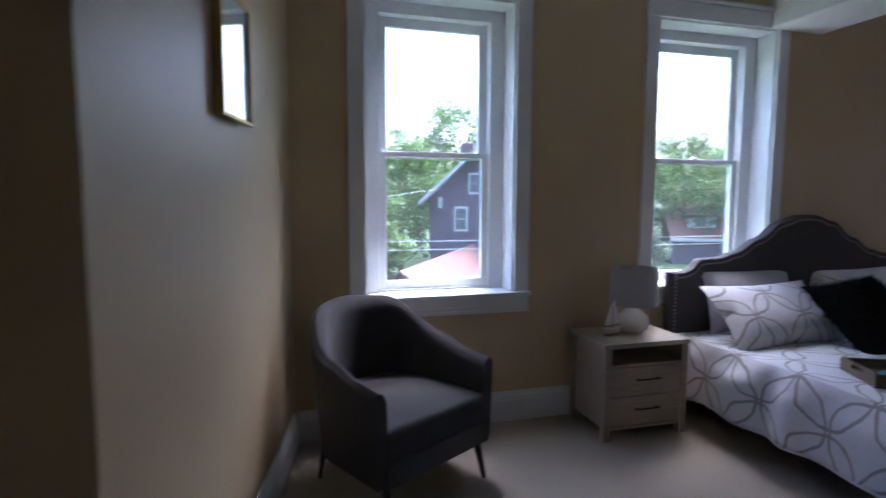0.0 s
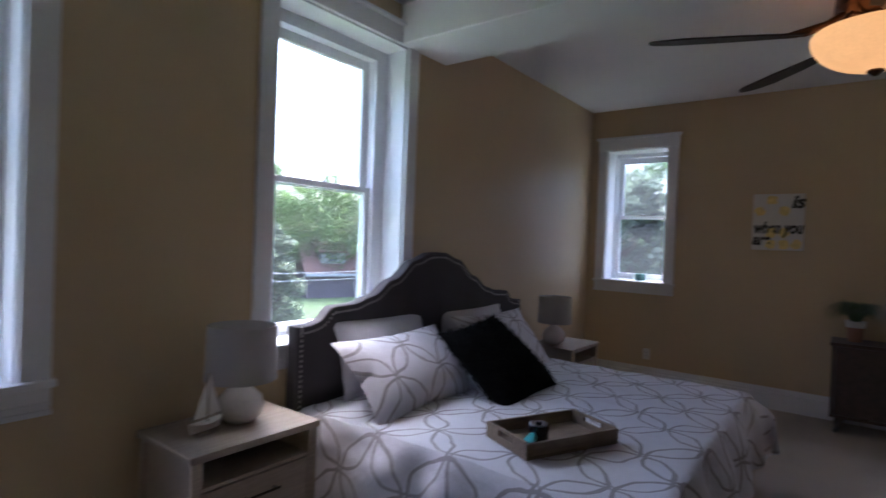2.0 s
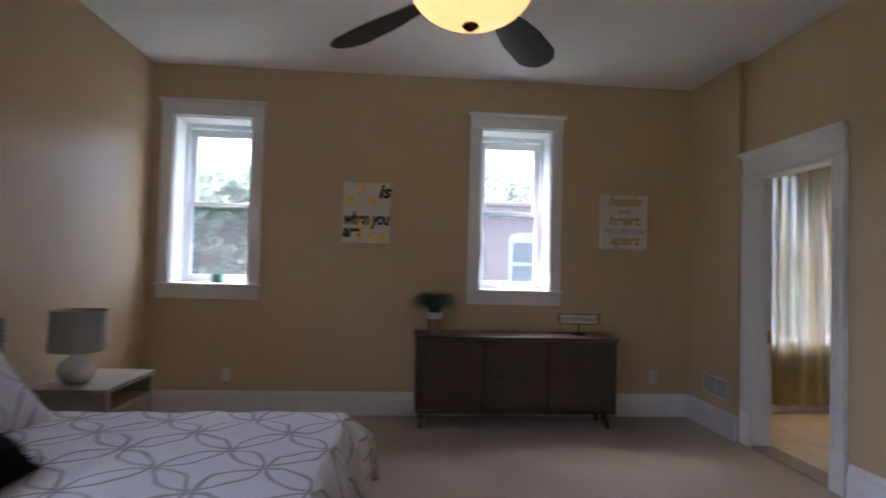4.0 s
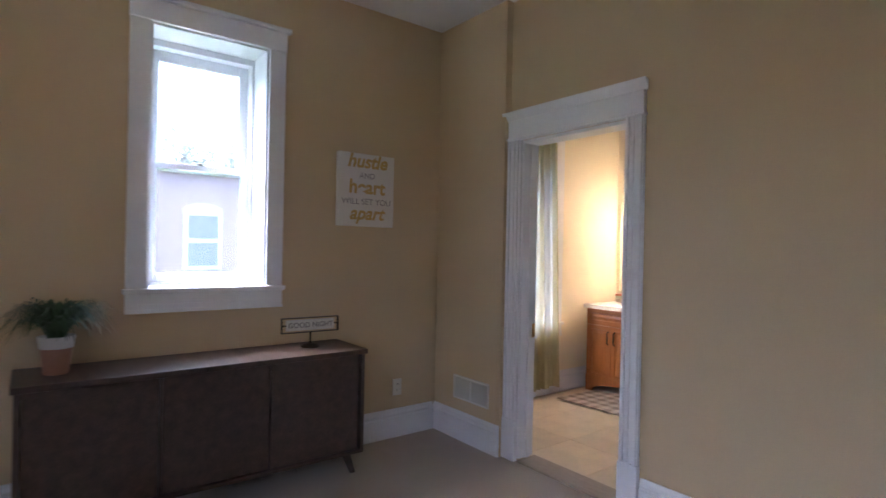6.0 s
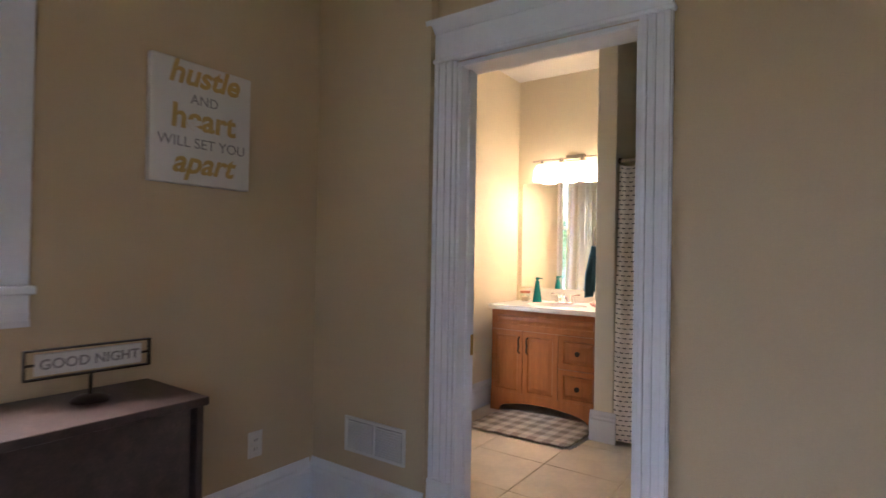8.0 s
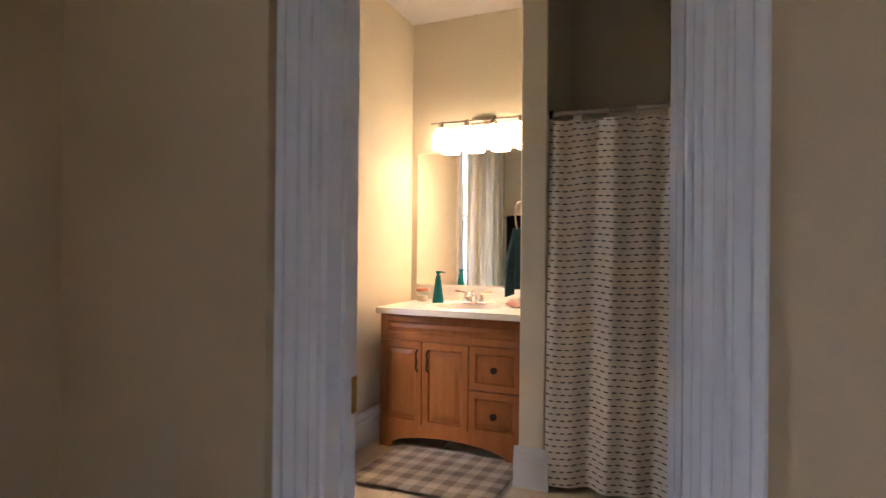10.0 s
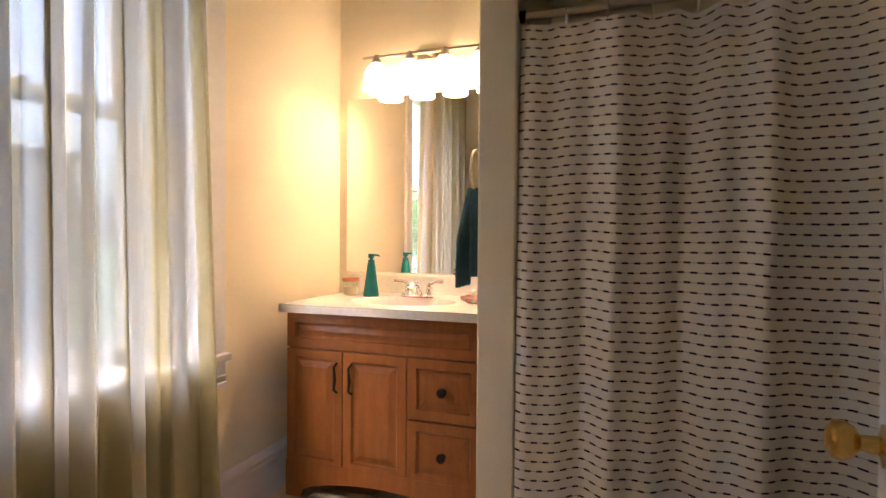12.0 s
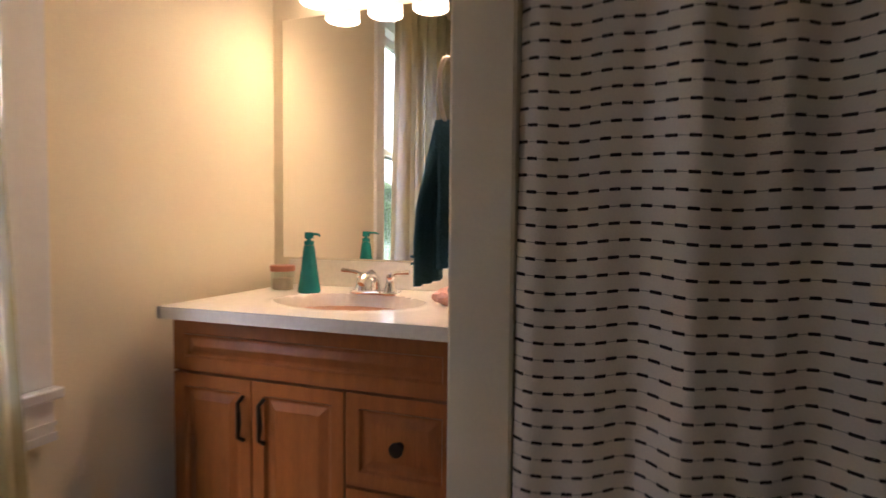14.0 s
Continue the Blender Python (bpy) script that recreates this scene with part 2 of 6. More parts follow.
def dash_cloth():
    """White shower cloth with rows of short woven black dashes on a fine thread, in the UV map (metres)."""
    m = mat("dash_weave_cotton", (0.90, 0.84, 0.75), 0.9, vary=0.03, scale=5, bump=0.25, bscale=260, fine=0.04)
    n, l = m.node_tree.nodes, m.node_tree.links
    uv, s = n.new("ShaderNodeUVMap"), n.new("ShaderNodeSeparateXYZ")
    l.new(uv.outputs[0], s.inputs[0])
    row = math_node(n, l, "DIVIDE", s.outputs[1], DASH_ROW)
    fy = math_node(n, l, "FRACT", row)
    idx = math_node(n, l, "FLOOR", row)
    off = math_node(n, l, "FRACT", math_node(n, l, "MULTIPLY", idx, 0.5))
    fx = math_node(n, l, "FRACT", math_node(n, l, "ADD", math_node(n, l, "DIVIDE", s.outputs[0], DASH_LEN), off))
    inrow = math_node(n, l, "LESS_THAN", math_node(n, l, "ABSOLUTE", math_node(n, l, "SUBTRACT", fy, 0.5)), 0.0031 / DASH_ROW)
    dash = math_node(n, l, "MULTIPLY", inrow, math_node(n, l, "LESS_THAN", fx, 0.52))
    thread = math_node(n, l, "MULTIPLY", math_node(n, l, "LESS_THAN", math_node(n, l, "ABSOLUTE", math_node(n, l, "SUBTRACT", fy, 0.5)), 0.0009 / DASH_ROW), 0.55)
    mix_color(m, math_node(n, l, "MAXIMUM", dash, thread), (0.02, 0.018, 0.02))
    return m


DASH_ROW, DASH_LEN = 0.0313, 0.056
M_DASH = dash_cloth()


def plaid_mat():
    m = mat("plaid_cotton", (0.66, 0.60, 0.50), 0.95, vary=0.05, scale=8, bump=0.5, bscale=300, fine=0.1, spec=0.1)
    n, l = m.node_tree.nodes, m.node_tree.links
    uv, s = n.new("ShaderNodeUVMap"), n.new("ShaderNodeSeparateXYZ")
    l.new(uv.outputs[0], s.inputs[0])
    bands = []
    for k in (0, 1):
        f = math_node(n, l, "FRACT", math_node(n, l, "DIVIDE", s.outputs[k], 0.115))
        bands.append(math_node(n, l, "MULTIPLY", math_node(n, l, "LESS_THAN", f, 0.5), 0.42))
    mix_color(m, math_node(n, l, "ADD", *bands), (0.25, 0.205, 0.17))
    return m


M_PLAID = plaid_mat()

# ---------------------------------------------------------------- building helpers


def box(bm, x0, y0, z0, x1, y1, z1):
    x0, x1 = sorted((x0, x1))
    y0, y1 = sorted((y0, y1))
    z0, z1 = sorted((z0, z1))
    v = [bm.verts.new(p) for p in ((x0, y0, z0), (x1, y0, z0), (x1, y1, z0), (x0, y1, z0), (x0, y0, z1), (x1, y0, z1), (x1, y1, z1), (x0, y1, z1))]
    for f in ((0, 3, 2, 1), (4, 5, 6, 7), (0, 1, 5, 4), (1, 2, 6, 5), (2, 3, 7, 6), (3, 0, 4, 7)):
        bm.faces.new([v[i] for i in f])
    return v


def bbox(x0, y0, z0, x1, y1, z1, r=0.004, seg=2):
    """A box with rounded edges."""
    bm = bmesh.new()
    box(bm, x0, y0, z0, x1, y1, z1)
    if r:
        bmesh.ops.bevel(bm, geom=bm.edges[:], offset=r, segments=seg, affect="EDGES", profile=0.5)
    return bm


def lathe(prof, seg=24, bm=None, at=(0, 0, 0)):
    """Turn a profile of (radius, height) about z."""
    bm = bm or bmesh.new()
    rings = []
    for r, z in prof:
        if r < 1e-5:
            rings.append([bm.verts.new((at[0], at[1], at[2] + z))])
        else:
            rings.append([bm.verts.new((at[0] + r * math.cos(2 * math.pi * i / seg), at[1] + r * math.sin(2 * math.pi * i / seg), at[2] + z)) for i in range(seg)])
    for a, b in zip(rings, rings[1:]):
        for i in range(seg):
            j = (i + 1) % seg
            if len(a) == 1 and len(b) == 1:
                continue
            if len(a) == 1:
                bm.faces.new((a[0], b[j], b[i]))
            elif len(b) == 1:
                bm.faces.new((a[i], a[j], b[0]))
            else:
                bm.faces.new((a[i], a[j], b[j], b[i]))
    bmesh.ops.recalc_face_normals(bm, faces=bm.faces[:])
    return bm


def tube(pts, r, seg=10, bm=None):
    """A rod along points; r is one radius or one per point."""
    bm = bm or bmesh.new()
    pts = [Vector(p) for p in pts]
    rs = r if isinstance(r, (list, tuple)) else [r] * len(pts)
    rings = []
    side = None
    for i, p in enumerate(pts):
        d = (pts[min(i + 1, len(pts) - 1)] - pts[max(i - 1, 0)]).normalized()
        if side is None:
            side = d.orthogonal().normalized()
        side = (side - d * side.dot(d)).normalized()
        up = d.cross(side)
        rings.append([bm.verts.new(p + (side * math.cos(2 * math.pi * k / seg) + up * math.sin(2 * math.pi * k / seg)) * rs[i]) for k in range(seg)])
    for a, b in zip(rings, rings[1:]):
        for k in range(seg):
            bm.faces.new((a[k], a[(k + 1) % seg], b[(k + 1) % seg], b[k]))
    bm.faces.new(rings[0][::-1]), bm.faces.new(rings[-1])
    bmesh.ops.recalc_face_normals(bm, faces=bm.faces[:])
    return bm


def prism(outline, y0, y1, bm=None):
    """An outline in x, z drawn out along y."""
    bm = bm or bmesh.new()
    a = [bm.verts.new((x, y0, z)) for x, z in outline]
    b = [bm.verts.new((x, y1, z)) for x, z in outline]
    bm.faces.new(a), bm.faces.new(b[::-1])
    for i in range(len(a)):
        j = (i + 1) % len(a)
        bm.faces.new((a[i], b[i], b[j], a[j]))
    bmesh.ops.recalc_face_normals(bm, faces=bm.faces[:])
    return bm


def part(name, bm, material, parent=None, label="", smooth=False):
    """Link a bmesh as one mesh object under a thing or part."""
    me = bpy.data.meshes.new(name)
    bm.to_mesh(me)
    bm.free()
    me.materials.append(material)
    if smooth:
        me.polygons.foreach_set("use_smooth", [True] * len(me.polygons))
        me.set_sharp_from_angle(angle=radians(40))
    ob = new(name, me)
    if parent:
        ob.parent = parent
    if label:
        ob["label"] = label
    return ob


def thing(name, m, label, category, group=""):
    ob = new(name)
    ob.empty_display_size = 0.1
    ob.matrix_basis = m
    return tagged(ob, label, category, group)


def structure(name, bm, material, label, category):
    return tagged(part(name, bm, material), label, category, kind="structure")


def turned(bm, m):
    bmesh.ops.transform(bm, matrix=m, verts=bm.verts[:])
    return bm


def grid(nu, nv, fn, uvfn=None):
    """A sheet of nu x nv cells; fn(u, v) gives the place, uvfn the map in metres."""
    bm = bmesh.new()
    lay = bm.loops.layers.uv.new("UVMap")
    vs = [[bm.verts.new(fn(i / nu, j / nv)) for j in range(nv + 1)] for i in range(nu + 1)]
    for i in range(nu):
        for j in range(nv):
            f = bm.faces.new((vs[i][j], vs[i + 1][j], vs[i + 1][j + 1], vs[i][j + 1]))
            for lp, (a, b) in zip(f.loops, ((i, j), (i + 1, j), (i + 1, j + 1), (i, j + 1))):
                lp[lay].uv = uvfn(a / nu, b / nv) if uvfn else (a / nu, b / nv)
    return bm


def text_part(name, words, size, material, parent, m, label="", bold=0.0, shear=0.0, depth=0.001):
    c = bpy.data.curves.new(name, "FONT")
    c.body, c.size, c.extrude, c.align_x, c.align_y, c.shear, c.offset = words, size, depth, "CENTER", "CENTER", shear, bold
    t = bpy.data.objects.new(name, c)
    scene.collection.objects.link(t)
    me = bpy.data.meshes.new_from_object(t.evaluated_get(bpy.context.evaluated_depsgraph_get()))
    bpy.data.objects.remove(t)
    me.materials.clear()
    me.materials.append(material)
    ob = new(name, me)
    ob.parent, ob.matrix_basis = parent, m
    if label:
        ob["label"] = label
    return ob


def wall(name, axis, at, thick, a0, a1, z0, z1, holes, material, label):
    """A wall across `axis` from at to at + thick, along the other axis a0..a1, with holes (a0, a1, z0, z1) through it."""
    us = sorted({a0, a1, *[h[0] for h in holes], *[h[1] for h in holes]})
    zs = sorted({z0, z1, *[h[2] for h in holes], *[h[3] for h in holes]})
    bm = bmesh.new()
    solid = {}
    for i in range(len(us) - 1):
        for j in range(len(zs) - 1):
            mu, mz = (us[i] + us[i + 1]) / 2, (zs[j] + zs[j + 1]) / 2
            solid[i, j] = not any(h[0] < mu < h[1] and h[2] < mz < h[3] for h in holes)

    def pt(d, u, z):
        return (at + d, u, z) if axis == "x" else (u, at + d, z)

    def quad(*ps):
        bm.faces.new([bm.verts.new(p) for p in ps])

    for (i, j), s in solid.items():
        if not s:
            continue
        u0, u1, w0, w1 = us[i], us[i + 1], zs[j], zs[j + 1]
        for d in (0, thick):
            quad(pt(d, u0, w0), pt(d, u1, w0), pt(d, u1, w1), pt(d, u0, w1))
        for di, dj, p, q in ((-1, 0, (u0, w0), (u0, w1)), (1, 0, (u1, w0), (u1, w1)), (0, -1, (u0, w0), (u1, w0)), (0, 1, (u0, w1), (u1, w1))):
            if not solid.get((i + di, j + dj), False):
                quad(pt(0, *p), pt(0, *q), pt(thick, *q), pt(thick, *p))
    bmesh.ops.remove_doubles(bm, verts=bm.verts[:], dist=1e-5)
    bmesh.ops.recalc_face_normals(bm, faces=bm.faces[:])
    return structure(name, bm, material, label, "wall")


# ---------------------------------------------------------------- the rooms
CZ = 2.98            # bedroom ceiling
BZ = 2.80            # bathroom ceiling
YD, YD2 = -4.835, -4.955     # door wall, both faces
XE = 0.155           # bathroom outer wall
YS = -7.29           # bathroom far wall
W1 = (-6.235, -5.258, 0.87, 2.725)
W2 = (-4.225, -3.205, 0.87, 2.725)
W3 = (-0.846, -0.189, 1.10, 2.54)
W4 = (-3.478, -2.831, 1.10, 2.54)
WB = (-6.296, -5.30, 0.668, 2.45)
DOOR = (-1.580, -0.812, 0.0, 2.055)

wall("wall_north", "y", 0.0, 0.30, -6.665, 0.36, 0, CZ, [W1, W2], M_WALL, "tan painted plaster wall with two tall windows")
wall("wall_east", "x", 0.0, 0.36, YD2, 0.0, 0, CZ, [W3, W4], M_WALL, "tan painted plaster wall with two small windows")
wall("wall_south", "y", YD2, 0.12, -7.9, 0.0, 0, CZ, [DOOR], M_WALL, "tan painted wall around the bathroom doorway")
bm = bmesh.new()
box(bm, -0.706, YD, 0, -0.0005, -4.78, CZ)
structure("wall_furring", bm, M_WALL, "shallow tan wall box beside the doorway", "wall")
bm = bmesh.new()
plan = ((-6.665, 0.30), (-6.665, 0.0), (-7.024, -2.09), (-7.9, -2.09), (-7.9, 0.30))
low, high = [[bm.verts.new((x, y, z)) for x, y in plan] for z in (0, CZ)]
bm.faces.new(low), bm.faces.new(high)
for i in range(5):
    bm.faces.new((low[i], low[(i + 1) % 5], high[(i + 1) % 5], high[i]))
bmesh.ops.recalc_face_normals(bm, faces=bm.faces[:])
structure("wall_chimney_breast", bm, M_WALL, "tan painted wall block beside the window", "wall")
wall("wall_west", "x", -7.9, -0.12, YD2, -2.09, 0, CZ, [], M_WALL, "plain tan painted wall")
bm = bmesh.new()
box(bm, -7.9, YD2, CZ, 0.3, 0.30, CZ + 0.2)
structure("ceiling", bm, M_CEIL, "off-white painted bedroom ceiling", "ceiling")
bm = bbox(-3.29, YD + 0.001, 2.72, -2.80, -0.001, CZ - 0.001, 0.006, 1)
structure("ceiling_beam", bm, M_CEIL, "boxed-in off-white ceiling beam", "beam")
bm = bmesh.new()
box(bm, -7.9, YD2, -0.25, 0.3, 0.30, 0.0)
structure("floor_bedroom", bm, M_CARPET, "beige cut-pile carpet", "carpet")

wall("wall_bath_east", "x", XE, 0.30, YS - 0.12, YD2, -0.25, BZ + 0.2, [WB], M_BATHWALL, "cream painted bathroom wall with a window")
wall("wall_bath_south", "y", YS, -0.12, -2.55, XE, -0.25, BZ + 0.2, [], M_BATHWALL, "cream painted bathroom wall behind the vanity")
wall("wall_bath_west", "x", -2.43, -0.12, YS, YD2, -0.25, BZ + 0.2, [], M_BATHWALL, "cream painted bathroom side wall")
wall("wall_bath_north", "y", YD2 - 0.012, 0.011, -2.43, XE, 0, BZ, [DOOR], M_BATHWALL, "cream painted bathroom side of the door wall")
structure("wall_partition", bbox(-0.984, YS + 0.001, 0, -0.853, -6.475, BZ - 0.001, 0.006, 1), M_BATHWALL, "cream stub wall between vanity and tub", "wall")
bm = bmesh.new()
box(bm, -2.43, YS, BZ, XE, YD2 - 0.001, BZ + 0.2)
structure("ceiling_bath", bm, M_CEIL, "off-white painted bathroom ceiling", "ceiling")
bm = bmesh.new()
box(bm, -2.43, YS, -0.25, XE, YD2, -0.012)
bath_floor = structure("floor_bath", bm, M_GROUT, "large beige ceramic floor tiles with tan grout", "floor")
bm = bbox(DOOR[0] + 0.02, YD2 - 0.03, -0.01, DOOR[1] - 0.02, YD + 0.02, 0.014, 0.006)
structure("threshold", bm, M_OAK, "pale worn wooden door threshold", "threshold")


# baseboards with a moulded top
BB_PROF = ((0.0, 0.0), (0.022, 0.0), (0.022, 0.14), (0.015, 0.15), (0.017, 0.165), (0.010, 0.18), (0.006, 0.20), (0.0, 0.20))


def baseboard(a, b, normal):
    """A baseboard on the floor from a to b; normal points into the room."""
    bm = bmesh.new()
    ends = []
    for p in (a, b):
        ends.append([bm.verts.new((p[0] + normal[0] * d, p[1] + normal[1] * d, z + 0.001)) for d, z in BB_PROF])
    k = len(BB_PROF)
    for i in range(k):
        bm.faces.new((ends[0][i], ends[0][(i + 1) % k], ends[1][(i + 1) % k], ends[1][i]))
    bm.faces.new(ends[0]), bm.faces.new(ends[1][::-1])
    bmesh.ops.recalc_face_normals(bm, faces=bm.faces[:])
    structure("baseboard", bm, M_TRIM, "tall white moulded baseboard", "baseboard")


baseboard((-6.645, -0.0005), (-0.0, -0.0005), (0, -1))
baseboard((-0.0005, -0.023), (-0.0005, -4.757), (-1, 0))
baseboard((-0.0005, -4.7805), (-0.706, -4.7805), (0, 1))
baseboard((-1.695, YD + 0.0005), (-7.9, YD + 0.0005), (0, 1))
baseboard((-7.0235, -2.09), (-6.669, -0.024), (0.9855, -0.1694))
baseboard((-7.9, -2.0905), (-7.029, -2.0905), (0, -1))
baseboard((XE - 0.0005, YD2 - 0.012), (XE - 0.0005, YS), (-1, 0))
baseboard((-1.006, -6.4745), (-0.831, -6.4745), (0, 1))
baseboard((-0.8525, -6.475), (-0.8525, YS), (1, 0))
baseboard((-0.69, YD2 - 0.0125), (XE - 0.023, YD2 - 0.0125), (0, -1))


# ---------------------------------------------------------------- windows
def window(name, hole, m, label, flip_rail=0.5, old=False):
    """A double-hung window: x along the wall, y outwards (0 is the wall's face), built over the hole (a0, a1, z0, z1)."""
    a0, a1, z0, z1 = hole
    w = thing(name, m, label, "window")
    w["kind"] = "structure"
    cw, dp = 0.095, (0.20 if not old else 0.25)
    # reveal boards
    part("jamb", bbox(a0 + 0.001, -0.001, z0 + 0.007, a0 + 0.018, dp, z1, 0.002, 1), M_TRIM, w)
    part("jamb", bbox(a1 - 0.018, -0.001, z0 + 0.007, a1 - 0.001, dp, z1, 0.002, 1), M_TRIM, w)
    part("head_jamb", bbox(a0 + 0.018, -0.001, z1 - 0.018, a1 - 0.018, dp, z1 - 0.001, 0.002, 1), M_TRIM, w)
    # casing
    for s0, s1 in ((a0 - cw, a0 + 0.006), (a1 - 0.006, a1 + cw)):
        part("casing", bbox(s0, -0.022, z0 + 0.007, s1, -0.001, z1 - 0.006, 0.004), M_TRIM, w)
    part("head_casing", bbox(a0 - cw - 0.004, -0.026, z1 - 0.006, a1 + cw + 0.004, 0.0, z1 + 0.108, 0.004), M_TRIM, w)
    part("cap", bbox(a0 - cw - 0.025, -0.05, z1 + 0.108, a1 + cw + 0.025, 0.0, z1 + 0.135, 0.008), M_TRIM, w)
    part("window_sill", bbox(a0 - cw - 0.012, -0.045, z0 - 0.022, a1 + cw + 0.012, dp, z0 + 0.006, 0.005), M_TRIM, w)
    ap = bbox(a0 - cw, -0.024, z0 - 0.125, a1 + cw, 0.0, z0 - 0.022, 0.003)
    box(ap, a0 - cw, -0.030, z0 - 0.088, a1 + cw, -0.0241, z0 - 0.078)
    box(ap, a0 - cw, -0.032, z0 - 0.125, a1 + cw, -0.0241, z0 - 0.105)
    part("apron", ap, M_TRIM, w)
    # frame
    f0, f1 = a0 + 0.018, a1 - 0.018
    fw, fh = (0.10, 0.075) if not old else (0.02, 0.04)
    part("window_frame", bbox(f0, dp - 0.03, z0, f0 + fw, dp + 0.09, z1 - 0.018, 0.004), M_VINYL, w)
    part("window_frame", bbox(f1 - fw, dp - 0.03, z0, f1, dp + 0.09, z1 - 0.018, 0.004), M_VINYL, w)
    part("window_frame", bbox(f0 + fw, dp - 0.03, z1 - 0.018 - fh, f1 - fw, dp + 0.09, z1 - 0.018, 0.004), M_VINYL, w)
    part("window_frame", bbox(f0 + fw, dp - 0.02, z0, f1 - fw, dp + 0.09, z0 + 0.02, 0.004), M_VINYL, w)
    g0, g1, b0, b1 = f0 + fw, f1 - fw, z0 + 0.02, z1 - 0.018 - fh
    zm = b0 + (b1 - b0) * flip_rail
    for nm, (r0, r1, y) in (("lower_sash", (b0, zm + 0.022, dp - 0.005)), ("upper_sash", (zm - 0.022, b1, dp + 0.038))):
        st, bt = (0.045 if nm == "lower_sash" else 0.058), (0.055 if nm == "lower_sash" else 0.035)
        tp = 0.035 if nm == "lower_sash" else 0.062
        sash = part(nm, bbox(g0, y, r0, g0 + st, y + 0.035, r1, 0.004), M_VINYL, w)
        part("stile", bbox(g1 - st, y, r0, g1, y + 0.035, r1, 0.004), M_VINYL, sash)
        part("rail", bbox(g0 + st, y, r0, g1 - st, y + 0.035, r0 + bt, 0.004), M_VINYL, sash)
        part("rail", bbox(g0 + st, y, r1 - tp, g1 - st, y + 0.035, r1, 0.004), M_VINYL, sash)
        bm = bmesh.new()
        box(bm, g0 + st - 0.004, y + 0.014, r0 + bt - 0.004, g1 - st + 0.004, y + 0.019, r1 - tp + 0.004)
        pane = part("pane", bm, M_HAZEGLASS if old else M_GLASS, sash)
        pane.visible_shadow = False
    lk = lathe([(0, 0), (0.022, 0), (0.02, 0.012), (0.01, 0.018), (0, 0.018)], 12, at=((g0 + g1) / 2, dp + 0.012, zm + 0.022))
    part("sash_lock", lk, M_BRONZE if old else M_VINYL, w, smooth=True)
    if old:
        c = (g0 + g1) / 2
        h = bmesh.new()
        for dx in (-0.05, 0.05):
            box(h, c + dx - 0.009, dp - 0.018, b0 + 0.014, c + dx + 0.009, dp - 0.0051, b0 + 0.046)
        box(h, c - 0.055, dp - 0.024, b0 + 0.034, c + 0.055, dp - 0.018, b0 + 0.042)
        part("sash_lift", h, M_NICKEL, w)
    return w


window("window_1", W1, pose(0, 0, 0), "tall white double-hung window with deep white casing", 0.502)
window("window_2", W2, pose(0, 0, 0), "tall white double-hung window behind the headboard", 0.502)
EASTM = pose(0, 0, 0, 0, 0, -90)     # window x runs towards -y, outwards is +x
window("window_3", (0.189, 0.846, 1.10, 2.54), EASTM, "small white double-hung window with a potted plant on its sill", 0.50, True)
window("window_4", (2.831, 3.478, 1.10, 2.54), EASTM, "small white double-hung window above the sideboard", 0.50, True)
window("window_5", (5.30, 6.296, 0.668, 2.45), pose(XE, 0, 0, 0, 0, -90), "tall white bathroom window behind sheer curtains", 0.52)


